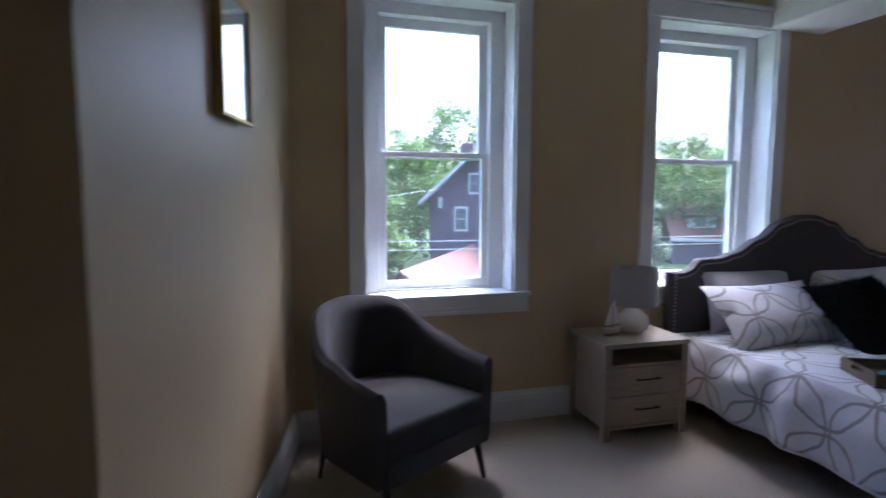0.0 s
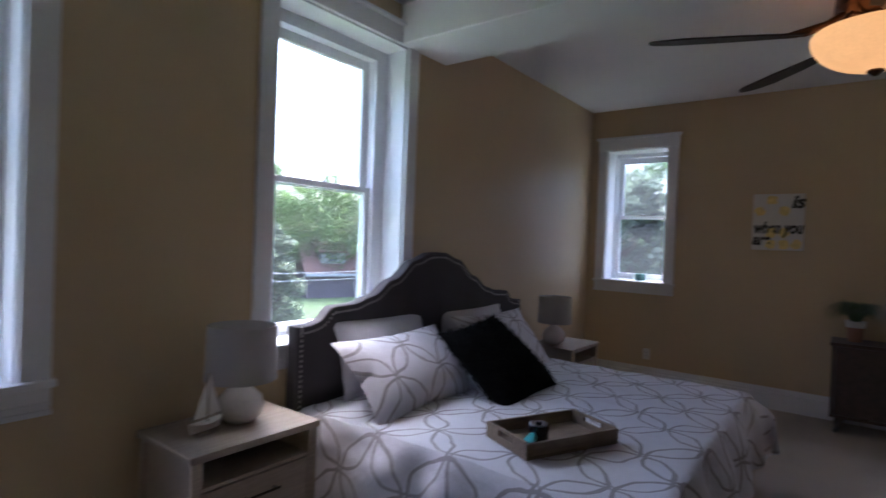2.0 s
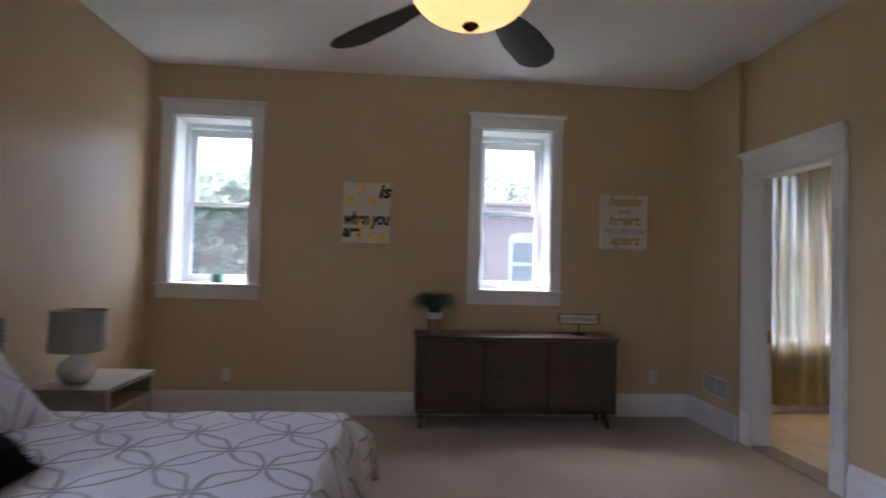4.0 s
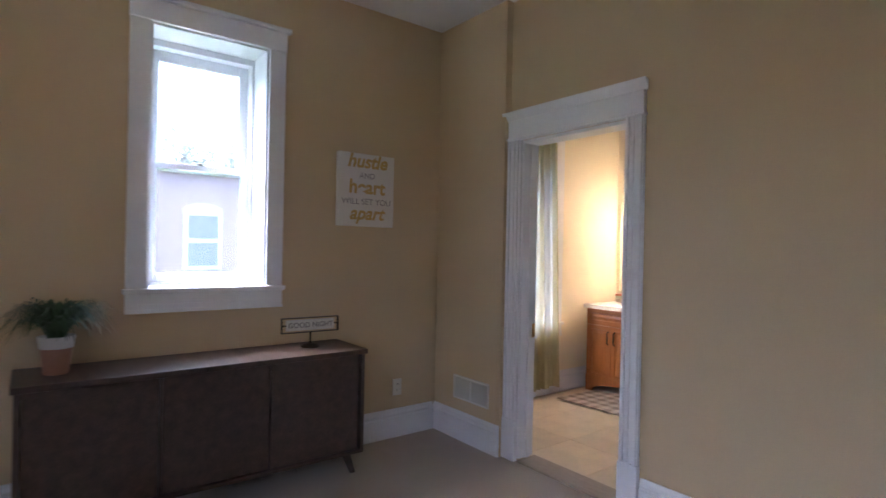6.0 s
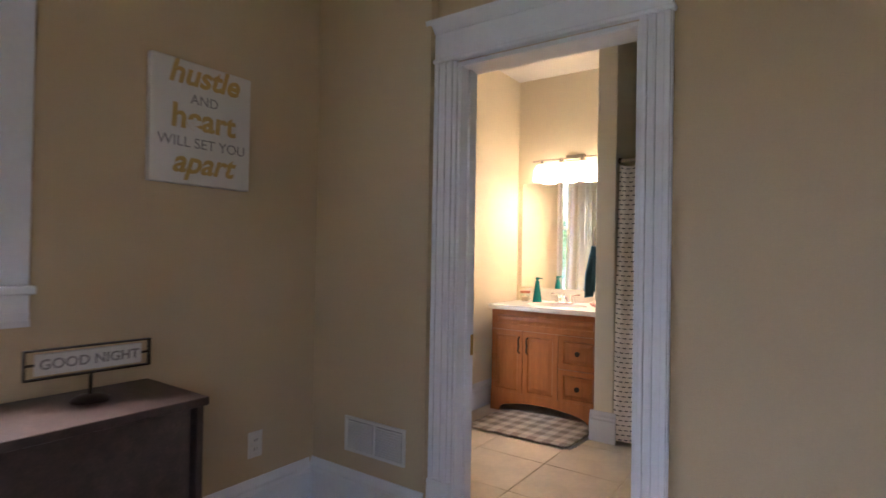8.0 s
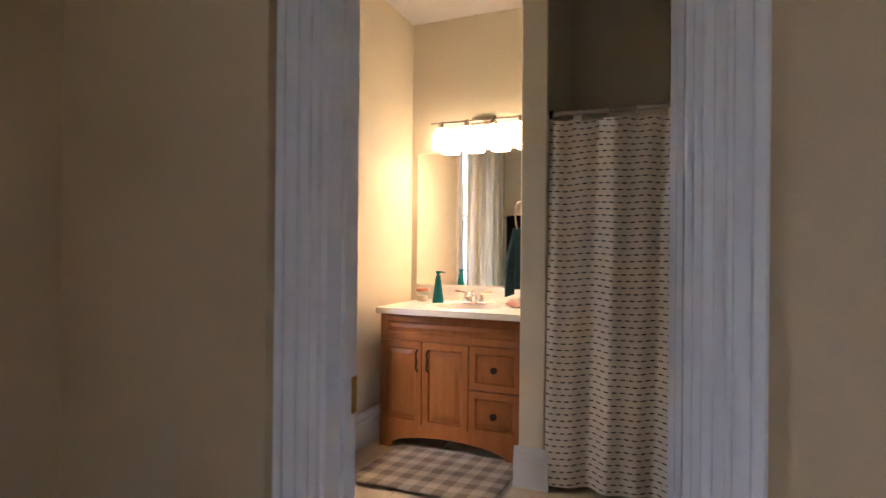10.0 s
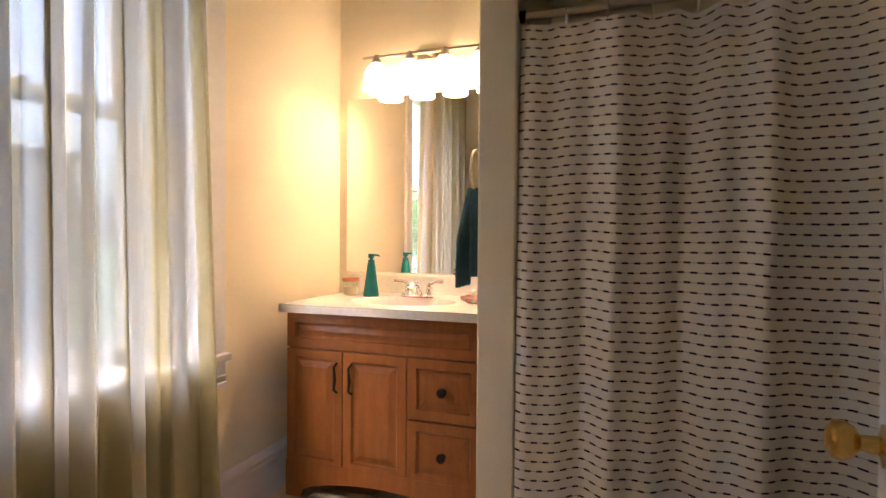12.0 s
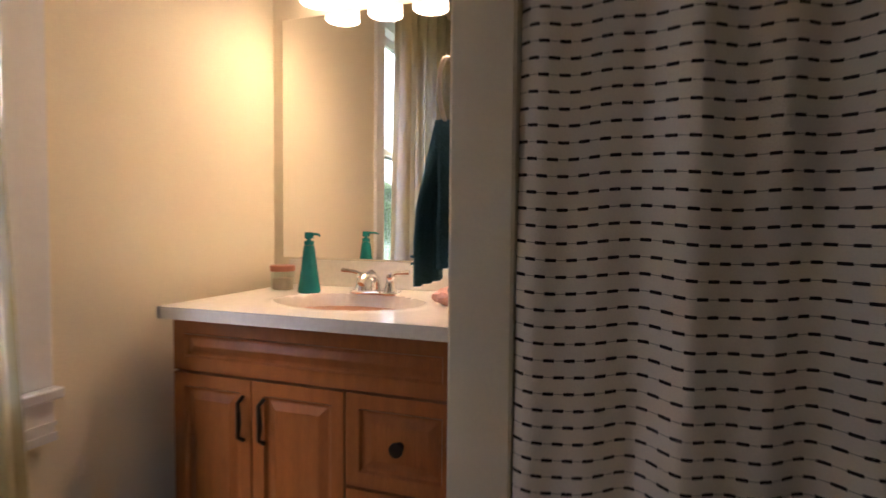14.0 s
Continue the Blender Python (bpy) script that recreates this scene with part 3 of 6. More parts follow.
# ---------------------------------------------------------------- doorway
def door_frame():
    d = thing("door_frame", pose(0, 0, 0), "white moulded door casing with a crowned head", "door frame")
    d["kind"] = "structure"
    x0, x1, _, z1 = DOOR
    for s, (a, b) in ((1, (x1 - 0.006, x1 + 0.105)), (-1, (x0 - 0.105, x0 + 0.006))):
        c = bbox(a, YD, 0.26, b, YD + 0.022, z1 + 0.004, 0.003)
        part("casing", c, M_TRIM, d)
        inner = x1 if s > 0 else x0
        for k, (o, w, h) in enumerate(((0.016, 0.018, 0.016), (0.048, 0.012, 0.010), (0.090, 0.022, 0.014))):
            cx = inner + s * o
            part("moulding", bbox(cx - w / 2, YD + 0.021, 0.26, cx + w / 2, YD + 0.022 + h, z1 + 0.003, 0.005, 3), M_TRIM, d)
        part("plinth_block", bbox(a - (0.004 if s < 0 else 0), YD, 0.0, b + (0.004 if s > 0 else 0), YD + 0.036, 0.26, 0.004), M_TRIM, d)
        part("bath_casing", bbox(a + (0.014 if s > 0 else 0), YD2 - 0.036, 0.0, b - (0 if s > 0 else 0.014), YD2 - 0.013, z1 + 0.10, 0.004), M_TRIM, d)
    part("head_casing", bbox(x0 - 0.105, YD, z1 + 0.004, x1 + 0.105, YD + 0.028, z1 + 0.132, 0.004), M_TRIM, d)
    part("head_bead", bbox(x0 - 0.115, YD, z1 + 0.001, x1 + 0.115, YD + 0.040, z1 + 0.020, 0.007, 3), M_TRIM, d)
    crown = prism(((0, 0.0), (0.030, 0.0), (0.036, 0.012), (0.055, 0.035), (0.062, 0.048), (0.062, 0.058), (0, 0.058)), x0 - 0.132, x1 + 0.132)
    for v in crown.verts:
        v.co = Vector((v.co.y, YD + v.co.x, z1 + 0.132 + v.co.z * 0.9))
    for v in crown.verts:
        t = 0.062 - (v.co.y - YD)
        v.co.x = min(max(v.co.x, x0 - 0.142 + 0.5 * t), x1 + 0.142 - 0.5 * t)
    bmesh.ops.recalc_face_normals(crown, faces=crown.faces[:])
    part("crown", crown, M_TRIM, d)
    part("bath_head_casing", bbox(x0 + 0.006, YD2 - 0.036, z1 - 0.004, x1 - 0.006, YD2 - 0.013, z1 + 0.10, 0.004), M_TRIM, d)
    jb0, jb1 = YD2 - 0.012, YD + 0.001
    part("jamb", bbox(x1 - 0.018, jb0, 0.0145, x1 + 0.001, jb1, z1, 0.003), M_TRIM, d)
    part("jamb", bbox(x0 - 0.001, jb0, 0.0145, x0 + 0.018, jb1, z1, 0.003), M_TRIM, d)
    part("head_jamb", bbox(x0 + 0.018, jb0, z1 - 0.02, x1 - 0.018, jb1, z1 + 0.001, 0.003), M_TRIM, d)
    part("door_stop", bbox(x1 - 0.031, YD2 + 0.03, 0.0145, x1 - 0.0185, YD2 + 0.065, z1 - 0.02, 0.003), M_TRIM, d)
    part("door_stop", bbox(x0 + 0.0185, YD2 + 0.03, 0.0145, x0 + 0.031, YD2 + 0.065, z1 - 0.02, 0.003), M_TRIM, d)
    st = bbox(x1 - 0.0215, YD2 - 0.008, 0.785, x1 - 0.0185, YD2 + 0.018, 0.875, 0.001, 1)
    for z in (0.80, 0.84):
        box(st, x1 - 0.0222, YD2 - 0.003, z, x1 - 0.0216, YD2 + 0.013, z + 0.030)
    part("strike_plate", st, M_BRASS, d, "worn brass strike plate")


door_frame()


def bath_door():
    """Panelled door leaf: hinge at the origin, leaf along +x, thickness in y."""
    d = thing("door_1", pose(-1.558, -5.005, 0, 0, 0, -103.6), "white panelled bathroom door standing open", "door")
    d["kind"] = "structure"
    w, h, t = 0.70, 2.02, 0.042
    leaf = bmesh.new()
    box(leaf, 0.004, -t / 2, 0.02, w, t / 2, h)
    part("leaf", leaf, M_TRIM, d)
    for px0, px1 in ((0.10, 0.33), (0.40, 0.63)):
        for pz0, pz1 in ((0.22, 0.74), (0.94, 1.50), (1.62, 1.90)):
            for s in (-1, 1):
                f = bmesh.new()
                for a in ((px0, pz0, px1, pz0 + 0.022), (px0, pz1 - 0.022, px1, pz1), (px0, pz0 + 0.022, px0 + 0.022, pz1 - 0.022), (px1 - 0.022, pz0 + 0.022, px1, pz1 - 0.022)):
                    box(f, a[0], s * t / 2, a[1], a[2], s * (t / 2 + 0.008), a[3])
                part("panel_moulding", f, M_TRIM, d)
                part("panel", bbox(px0 + 0.045, s * t / 2, pz0 + 0.045, px1 - 0.045, s * (t / 2 + 0.006), pz1 - 0.045, 0.003), M_TRIM, d)
    for s in (-1, 1):
        k = lathe([(0, 0), (0.030, 0), (0.030, 0.004), (0.013, 0.008), (0.011, 0.028), (0.022, 0.036), (0.029, 0.048), (0.027, 0.062), (0.012, 0.070), (0, 0.071)], 20)
        turned(k, pose(w - 0.07, s * t / 2, 0.825, -90 * s, 0, 0))
        part("door_knob", k, M_BRASS, d, "polished brass door knob", True)
    part("latch_plate", bbox(w - 0.001, -0.012, 0.795, w + 0.002, 0.012, 0.855, 0.001, 1), M_BRASS, d)
    for z in (0.22, 0.92, 1.80):
        hg = tube(((0.004, -t / 2 - 0.005, z - 0.04), (0.004, -t / 2 - 0.005, z + 0.04)), 0.006, 8)
        part("hinge", hg, M_BRASS, d, "worn brass hinge", True)


bath_door()


# ---------------------------------------------------------------- bedroom furniture
def smooth_curve(keys, x):
    """Eased interpolation through (x, y) keys."""
    for (a, ya), (b, yb) in zip(keys, keys[1:]):
        if x <= b:
            k = min(max((x - a) / (b - a), 0), 1)
            return ya + (yb - ya) * (3 * k * k - 2 * k * k * k)
    return keys[-1][1]


def armchair():
    """A tub chair, front towards -y."""
    c = thing("tub_armchair", pose(-6.18, -0.52, 0, 0, 0, 31) @ Matrix.Scale(1.03, 4), "charcoal grey upholstered tub armchair by the window", "armchair")
    # back and arms as one sweeping shell
    n = 44
    bm = bmesh.new()
    rings = []
    for i in range(n + 1):
        u = i / n * 2 - 1
        s = abs(u)
        wdt, dep = 0.365, 0.36
        if s < 0.62:
            k = u / 0.62 * radians(90)
            px, py = wdt * math.sin(k), dep * math.cos(k) - 0.03
        else:
            k = (s - 0.62) / 0.38
            px, py = math.copysign(wdt + 0.012 * k, u), -0.03 - 0.33 * k
        nx, ny = (math.sin(u / 0.62 * radians(90)), math.cos(u / 0.62 * radians(90))) if s < 0.62 else (math.copysign(1, u), 0.0)
        top = smooth_curve(((0, 0.905), (0.22, 0.89), (0.62, 0.70), (0.85, 0.645), (1.0, 0.63)), s)
        lean = smooth_curve(((0, 0.075), (0.6, 0.045), (1.0, 0.025)), s)
        th = smooth_curve(((0, 0.085), (0.6, 0.085), (1.0, 0.075)), s)
        ring = []
        z0 = 0.205
        for q, (side, hz) in enumerate((("o", 0.0), ("o", 0.3), ("o", 0.6), ("o", 0.88), ("o", 0.96), ("m", 1.0), ("i", 0.96), ("i", 0.88), ("i", 0.5), ("i", 0.2), ("i", 0.0))):
            z = z0 + (top - z0) * hz
            off = lean * hz
            d = {"o": off, "m": off - th / 2, "i": off - th}[side]
            if hz == 0.96:
                d += {"o": -0.012, "i": 0.012}[side]
            ring.append(bm.verts.new((px + nx * d, py + ny * d, z)))
        rings.append(ring)
    k = len(rings[0])
    for a, b in zip(rings, rings[1:]):
        for i in range(k):
            bm.faces.new((a[i], a[(i + 1) % k], b[(i + 1) % k], b[i]))
    bm.faces.new(rings[0][::-1]), bm.faces.new(rings[-1])
    bmesh.ops.recalc_face_normals(bm, faces=bm.faces[:])
    part("backrest", bm, M_GREYCLOTH, c, smooth=True)
    # seat base following the shell
    out = []
    for i in range(25):
        a = radians(-90 + 180 * i / 24)
        out.append((0.34 * math.sin(a), 0.31 * math.cos(a) - 0.03))
    out = [(-0.335, -0.385)] + out + [(0.335, -0.385)]

    def slab(z0, z1, grow, r):
        s = bmesh.new()
        lo = [s.verts.new((x * grow, y * grow, z0)) for x, y in out]
        hi = [s.verts.new((x * grow, y * grow, z1)) for x, y in out]
        s.faces.new(lo[::-1]), s.faces.new(hi)
        for i in range(len(out)):
            j = (i + 1) % len(out)
            s.faces.new((lo[i], lo[j], hi[j], hi[i]))
        bmesh.ops.recalc_face_normals(s, faces=s.faces[:])
        es = [e for e in s.edges if abs(e.verts[0].co.z - e.verts[1].co.z) < 1e-4 and (e.verts[0].co.z > (z0 + z1) / 2)]
        bmesh.ops.bevel(s, geom=es, offset=r, segments=4, affect="EDGES", profile=0.5)
        return s

    part("seat_base", slab(0.205, 0.315, 1.0, 0.012), M_GREYCLOTH, c, smooth=True)
    cush = slab(0.317, 0.455, 0.985, 0.035)
    for v in cush.verts:
        if v.co.z > 0.40:
            v.co.z += 0.025 * max(0, 1 - (v.co.x / 0.33) ** 2) * max(0, 1 - ((v.co.y + 0.05) / 0.36) ** 2)
    part("seat_cushion", cush, M_GREYCLOTH, c, smooth=True)
    for x, y in ((-0.30, -0.33), (0.30, -0.33), (-0.24, 0.22), (0.24, 0.22)):
        part("leg", tube(((x, y, 0.21), (x * 1.1, y * 1.1, 0.0)), [0.021, 0.012], 12), M_BLACKWOOD, c, "tapered black wooden leg", True)


armchair()


def nightstand(m, label, h=0.575):
    """A grey oak nightstand, front towards -y, 0.58 wide."""
    c = thing("nightstand", m, label, "nightstand", "nightstands beside the bed")
    w, d = 0.295, 0.43
    part("top", bbox(-w - 0.01, 0, h - 0.03, w + 0.01, d + 0.01, h, 0.003), M_OAK, c)
    for x in (-w, w - 0.045):
        part("side_post", bbox(x, 0.005, 0.0, x + 0.045, 0.05, h - 0.031, 0.004), M_OAK, c)
        part("side_post", bbox(x, d - 0.045, 0.0, x + 0.045, d, h - 0.031, 0.004), M_OAK, c)
        part("side_panel", bbox(x + 0.012, 0.051, 0.07, x + 0.033, d - 0.046, h - 0.031, 0.002), M_OAK, c)
    part("back_panel", bbox(-w + 0.046, d - 0.02, 0.07, w - 0.046, d - 0.008, h - 0.031, 0.001, 1), M_OAKDARK, c)
    part("shelf", bbox(-w + 0.046, 0.012, h - 0.15, w - 0.046, d - 0.021, h - 0.135, 0.002), M_OAK, c)
    part("bottom_rail", bbox(-w + 0.046, 0.012, 0.065, w - 0.046, d - 0.021, 0.085, 0.002), M_OAK, c)
    for z0, z1 in ((0.09, h / 2 - 0.036), (h / 2 - 0.030, h - 0.155)):
        dr = part("drawer", bbox(-w + 0.049, 0.008, z0, w - 0.049, d - 0.06, z1, 0.003), M_OAK, c)
        z = (z0 + z1) / 2 + 0.015
        hd = tube(((-0.085, -0.016, z), (0.085, -0.016, z)), 0.0055, 8)
        for x in (-0.07, 0.07):
            tube(((x, -0.016, z), (x, 0.0085, z)), 0.005, 8, hd)
        part("handle", hd, M_BRONZE, dr, "dark bronze bar handle", True)


NS1 = pose(-4.56, -0.48, 0, 0, 0, 0)
nightstand(NS1, "grey oak nightstand with two drawers, open shelf", 0.61)
NS2 = pose(-1.22, -0.52, 0, 0, 0, 0)
nightstand(NS2, "grey oak nightstand under a table lamp near the corner", 0.555)


def table_lamp(m, label):
    c = thing("table_lamp", m, label, "lamp", "table lamps beside the bed")
    body = lathe([(0, 0), (0.055, 0), (0.062, 0.004), (0.09, 0.03), (0.102, 0.07), (0.094, 0.11), (0.065, 0.14), (0.032, 0.165), (0.02, 0.18), (0.018, 0.20), (0, 0.20)], 28)
    part("lamp_base", body, M_CERAMIC, c, smooth=True)
    part("stem", tube(((0, 0, 0.195), (0, 0, 0.27)), 0.008, 10), M_NICKEL, c, smooth=True)
    sh = lathe([(0.155, 0.19), (0.147, 0.43), (0.144, 0.43), (0.152, 0.19), (0.155, 0.19)], 36)
    part("shade", sh, M_SHADE, c, "drum shade of white linen", True)
    ring = lathe([(0.008, 0.266), (0.012, 0.270), (0.008, 0.274)], 10)
    for a in (0, 2.09, 4.19):
        tube(((0.008 * math.cos(a), 0.008 * math.sin(a), 0.27), (0.149 * math.cos(a), 0.149 * math.sin(a), 0.42)), 0.002, 6, ring)
    part("harp", ring, M_NICKEL, c)


table_lamp(pose(-4.51, -0.235, 0.61), "white ceramic gourd lamp with white drum shade")
table_lamp(pose(-1.335, -0.25, 0.555), "white ceramic gourd lamp with grey-white drum shade")


def sailboat():
    c = thing("toy_sailboat", pose(-4.69, -0.27, 0.61, 0, 0, 12), "small whitewashed wooden model sailboat on nightstand", "model boat")
    hull = bmesh.new()
    n = 12
    sec = []
    for i in range(n + 1):
        u = i / n * 2 - 1
        b = 0.028 * (1 - abs(u) ** 2.5)
        x = u * 0.085
        sec.append([hull.verts.new(p) for p in ((x, -b, 0.046 + 0.012 * u * u), (x * 0.9, -b * 0.7, 0.018), (x * 0.8, 0, 0.012), (x * 0.9, b * 0.7, 0.018), (x, b, 0.046 + 0.012 * u * u))])
    for a, b in zip(sec, sec[1:]):
        for i in range(4):
            hull.faces.new((a[i], a[i + 1], b[i + 1], b[i]))
        hull.faces.new((a[4], a[0], b[0], b[4]))
    bmesh.ops.recalc_face_normals(hull, faces=hull.faces[:])
    part("hull", hull, M_POTWHITE, c)
    part("stand", bbox(-0.05, -0.02, 0.0, 0.05, 0.02, 0.016, 0.003), M_OAK, c)
    part("mast", tube(((0.01, 0, 0.03), (0.01, 0, 0.25)), 0.003, 8), M_OAK, c)
    for pts in (((0.014, 0.07), (0.075, 0.075), (0.014, 0.24)), ((0.004, 0.07), (-0.06, 0.07), (0.004, 0.215))):
        part("sail", prism(pts, -0.002, 0.002), M_POTWHITE, c, "cream cloth sail")


sailboat()

BX0, BX1, BY0, BY1, BTOP = -4.06, -2.00, -0.14, -1.87, 0.55


def headboard_top(u):
    """Camelback outline: u from -1 to 1, height in metres."""
    s = abs(u)
    return smooth_curve(((0, 1.372), (0.06, 1.37), (0.20, 1.325), (0.38, 1.20), (0.54, 1.105), (0.66, 1.07), (0.79, 1.065), (0.87, 0.99), (0.92, 0.975), (1.0, 0.975)), s)


def bed():
    b = thing("bed", pose(0, 0, 0), "king bed with charcoal camelback headboard, made up", "bed")
    cx, hw = -2.945, 1.185
    n = 80
    top = [(cx + hw * (i / n * 2 - 1), headboard_top(i / n * 2 - 1)) for i in range(n + 1)]
    outline = [(cx - hw, 0.12)] + top + [(cx + hw, 0.12)]
    hb = prism(outline, -0.125, -0.045)
    es = [e for e in hb.edges if abs(e.verts[0].co.y - e.verts[1].co.y) < 1e-5]
    bmesh.ops.bevel(hb, geom=es, offset=0.012, segments=3, affect="EDGES", profile=0.5, clamp_overlap=True)
    hbo = part("headboard", hb, M_HEADCLOTH, b, "charcoal linen headboard edged with nailheads", True)
    # nailheads follow the outline 3.5 cm inside it
    nails = bmesh.new()
    path = [Vector((x, 0, z)) for x, z in [(cx - hw, 0.45)] + top + [(cx + hw, 0.45)]]
    inset = []
    for i, p in enumerate(path):
        d = (path[min(i + 1, len(path) - 1)] - path[max(i - 1, 0)]).normalized()
        inset.append(p + Vector((d.z, 0, -d.x)) * 0.034)
    acc = 0.0
    for p, q in zip(inset, inset[1:]):
        seg = (q - p).length
        while acc < seg:
            c = p + (q - p) * (acc / max(seg, 1e-6))
            bmesh.ops.create_icosphere(nails, subdivisions=1, radius=0.0085, matrix=Matrix.Translation((c.x, -0.127, c.z)) @ Matrix.Diagonal((1, 0.55, 1, 1)))
            acc += 0.0265
        acc -= seg
    tagged(part("nailhead_trim", nails, M_NAIL, hbo, "row of pewter nailheads", True), kind="stuff")
    part("side_rail", bbox(BX0 + 0.05, BY1 + 0.1, 0.12, BX0 + 0.09, BY0, 0.33, 0.006), M_HEADCLOTH, b)
    part("side_rail", bbox(BX1 - 0.09, BY1 + 0.1, 0.12, BX1 - 0.05, BY0, 0.33, 0.006), M_HEADCLOTH, b)
    part("foot_rail", bbox(BX0 + 0.05, BY1 + 0.06, 0.12, BX1 - 0.05, BY1 + 0.1, 0.33, 0.006), M_HEADCLOTH, b)
    for x in (BX0 + 0.12, BX1 - 0.12):
        part("leg", tube(((x, BY1 + 0.14, 0.125), (x, BY1 + 0.14, 0.0)), [0.028, 0.02], 12), M_BLACKWOOD, b, smooth=True)
        part("leg", tube(((x, BY0 - 0.1, 0.125), (x, BY0 - 0.1, 0.0)), [0.028, 0.02], 12), M_BLACKWOOD, b, smooth=True)
    part("mattress", bbox(BX0 + 0.04, BY1 + 0.05, 0.30, BX1 - 0.04, BY0, BTOP - 0.03, 0.05, 4), M_PILLOW, b, "white mattress", True)
    return b


bed()


def comforter():
    """One sheet over the bed, hanging down its sides and foot."""
    hang_s, hang_f = 0.40, 0.42
    wx, ly = BX1 - BX0, BY0 - BY1
    tot_u, tot_v = wx + 2 * hang_s, ly + hang_f

    def lay(s, lo, hi):
        """Distance along the cloth to place and drop, with a rounded edge."""
        if s < lo:
            d = lo - s
            return lo - 0.035 * min(1, d / 0.05), -max(0, d - 0.035), -1
        if s > hi:
            d = s - hi
            return hi + 0.035 * min(1, d / 0.05), -max(0, d - 0.035), 1
        return s, 0.0, 0

    def place(u, v):
        s, t = BX0 - hang_s + u * tot_u, BY0 - v * tot_v
        x, dz, sx = lay(s, BX0, BX1)
        y, dzy, sy = lay(t, BY1, BY0 + 1)
        k = noise.noise(Vector((s * 2.3, t * 2.3, 1.7)))
        f = noise.noise(Vector((s * 6, t * 6, 5.1)))
        g = noise.noise(Vector((s * 13, t * 9, 2.2)))
        z = BTOP + 0.014 * k + 0.009 * f + 0.004 * g
        drop = dz + dzy
        if sx and sy:
            drop = min(dz, dzy) * 1.0
        z += drop
        hang = min(1.0, -drop / 0.12)
        if sx:
            fold = math.sin(t * 15 + 2.0 * noise.noise(Vector((t * 2, 3, 0)))) * 0.022 + 0.02 * k
            x += sx * hang * (0.03 + fold + 0.05 * min(1, -drop / 0.4))
        if sy:
            fold = math.sin(s * 14 + 2.2 * noise.noise(Vector((s * 2, 7, 0)))) * 0.028 + 0.02 * k
            y += -hang * (0.03 + fold + 0.05 * min(1, -drop / 0.4))
        if sx and sy:
            x += sx * 0.05 * hang
            y -= 0.05 * hang
        z = max(z, 0.03)
        return (x, y, z)

    bm = grid(110, 92, place, lambda u, v: (u * tot_u, v * tot_v))
    c = part("comforter", bm, M_RING, smooth=True)
    sol = c.modifiers.new("thick", "SOLIDIFY")
    sol.thickness, sol.offset = 0.022, 0
    for edge in ([(k / 80, 1) for k in range(81)], [(0, k / 60) for k in range(61)], [(1, k / 60) for k in range(61)]):
        part("hem", tube([place(*p) for p in edge], 0.013, 6), M_RING, c, smooth=True)
    tagged(c, "white comforter printed with interlocking grey rings, rumpled", "comforter")


comforter()


def pillow(name, w, h, t, m, material, label, category="pillow", flange=0.0, group="pillows on the bed", wrinkle=0.006, seed=0.0):
    """A soft cushion, w wide in x, h tall in z, t thick in y, standing on its lower edge."""
    def side(sg):
        def place(u, v):
            a, b = u * 2 - 1, v * 2 - 1
            body = max(0.0, (1 - abs(a) ** 3.2)) ** 0.55 * max(0.0, (1 - abs(b) ** 3.2)) ** 0.55
            pinch = 1 - 0.07 * (a * a * (1 - b * b) + b * b * (1 - a * a)) + 0.02 * a * a * b * b
            nz = noise.noise(Vector((a * 3 + seed, b * 3, sg * 2.0))) + 0.5 * noise.noise(Vector((a * 7, b * 7 + seed, sg)))
            # gravity: the lower half bulges
            bulge = 1 + 0.18 * -b
            return (a * w / 2 * pinch, sg * (t / 2 * body * bulge + wrinkle * nz * (0.3 + body)), h / 2 + b * h / 2 * pinch)
        return place

    bm = bmesh.new()
    lay = bm.loops.layers.uv.new("UVMap")
    for sg in (-1, 1):
        g = grid(26, 22, side(sg), lambda u, v: (u * w + seed, v * h))
        me = bpy.data.meshes.new("half")
        g.to_mesh(me)
        g.free()
        bm.from_mesh(me)
        bpy.data.meshes.remove(me)
    bmesh.ops.remove_doubles(bm, verts=bm.verts[:], dist=0.0015)
    if flange:
        for v in bm.verts:
            a, b = v.co.x / (w / 2), (v.co.z - h / 2) / (h / 2)
            if max(abs(a), abs(b)) > 0.93:
                v.co.x *= 1 + flange
                v.co.z = h / 2 + (v.co.z - h / 2) * (1 + flange)
    bmesh.ops.recalc_face_normals(bm, faces=bm.faces[:])
    ob = part(name, bm, material, smooth=True)
    ob.matrix_basis = m
    return tagged(ob, label, category, group)


PZ = BTOP + 0.022
pillow("pillow", 0.80, 0.44, 0.17, pose(-3.48, -0.22, PZ - 0.01, -16, 0, 2), M_PILLOW, "plain white pillow leaning on the headboard", seed=1)
pillow("pillow", 0.80, 0.42, 0.17, pose(-2.52, -0.22, PZ - 0.01, -16, 0, -2), M_PILLOW, "plain white pillow leaning on the headboard", seed=2)
pillow("pillow_sham", 0.86, 0.46, 0.20, pose(-3.555, -0.59, PZ - 0.012, -44, 0, 3), M_RING, "white pillow sham with grey ring print", flange=0.07, seed=3)
pillow("pillow_sham", 0.80, 0.46, 0.19, pose(-2.50, -0.55, PZ - 0.005, -40, 0, -3), M_RING, "white pillow sham with grey ring print", flange=0.07, seed=4)


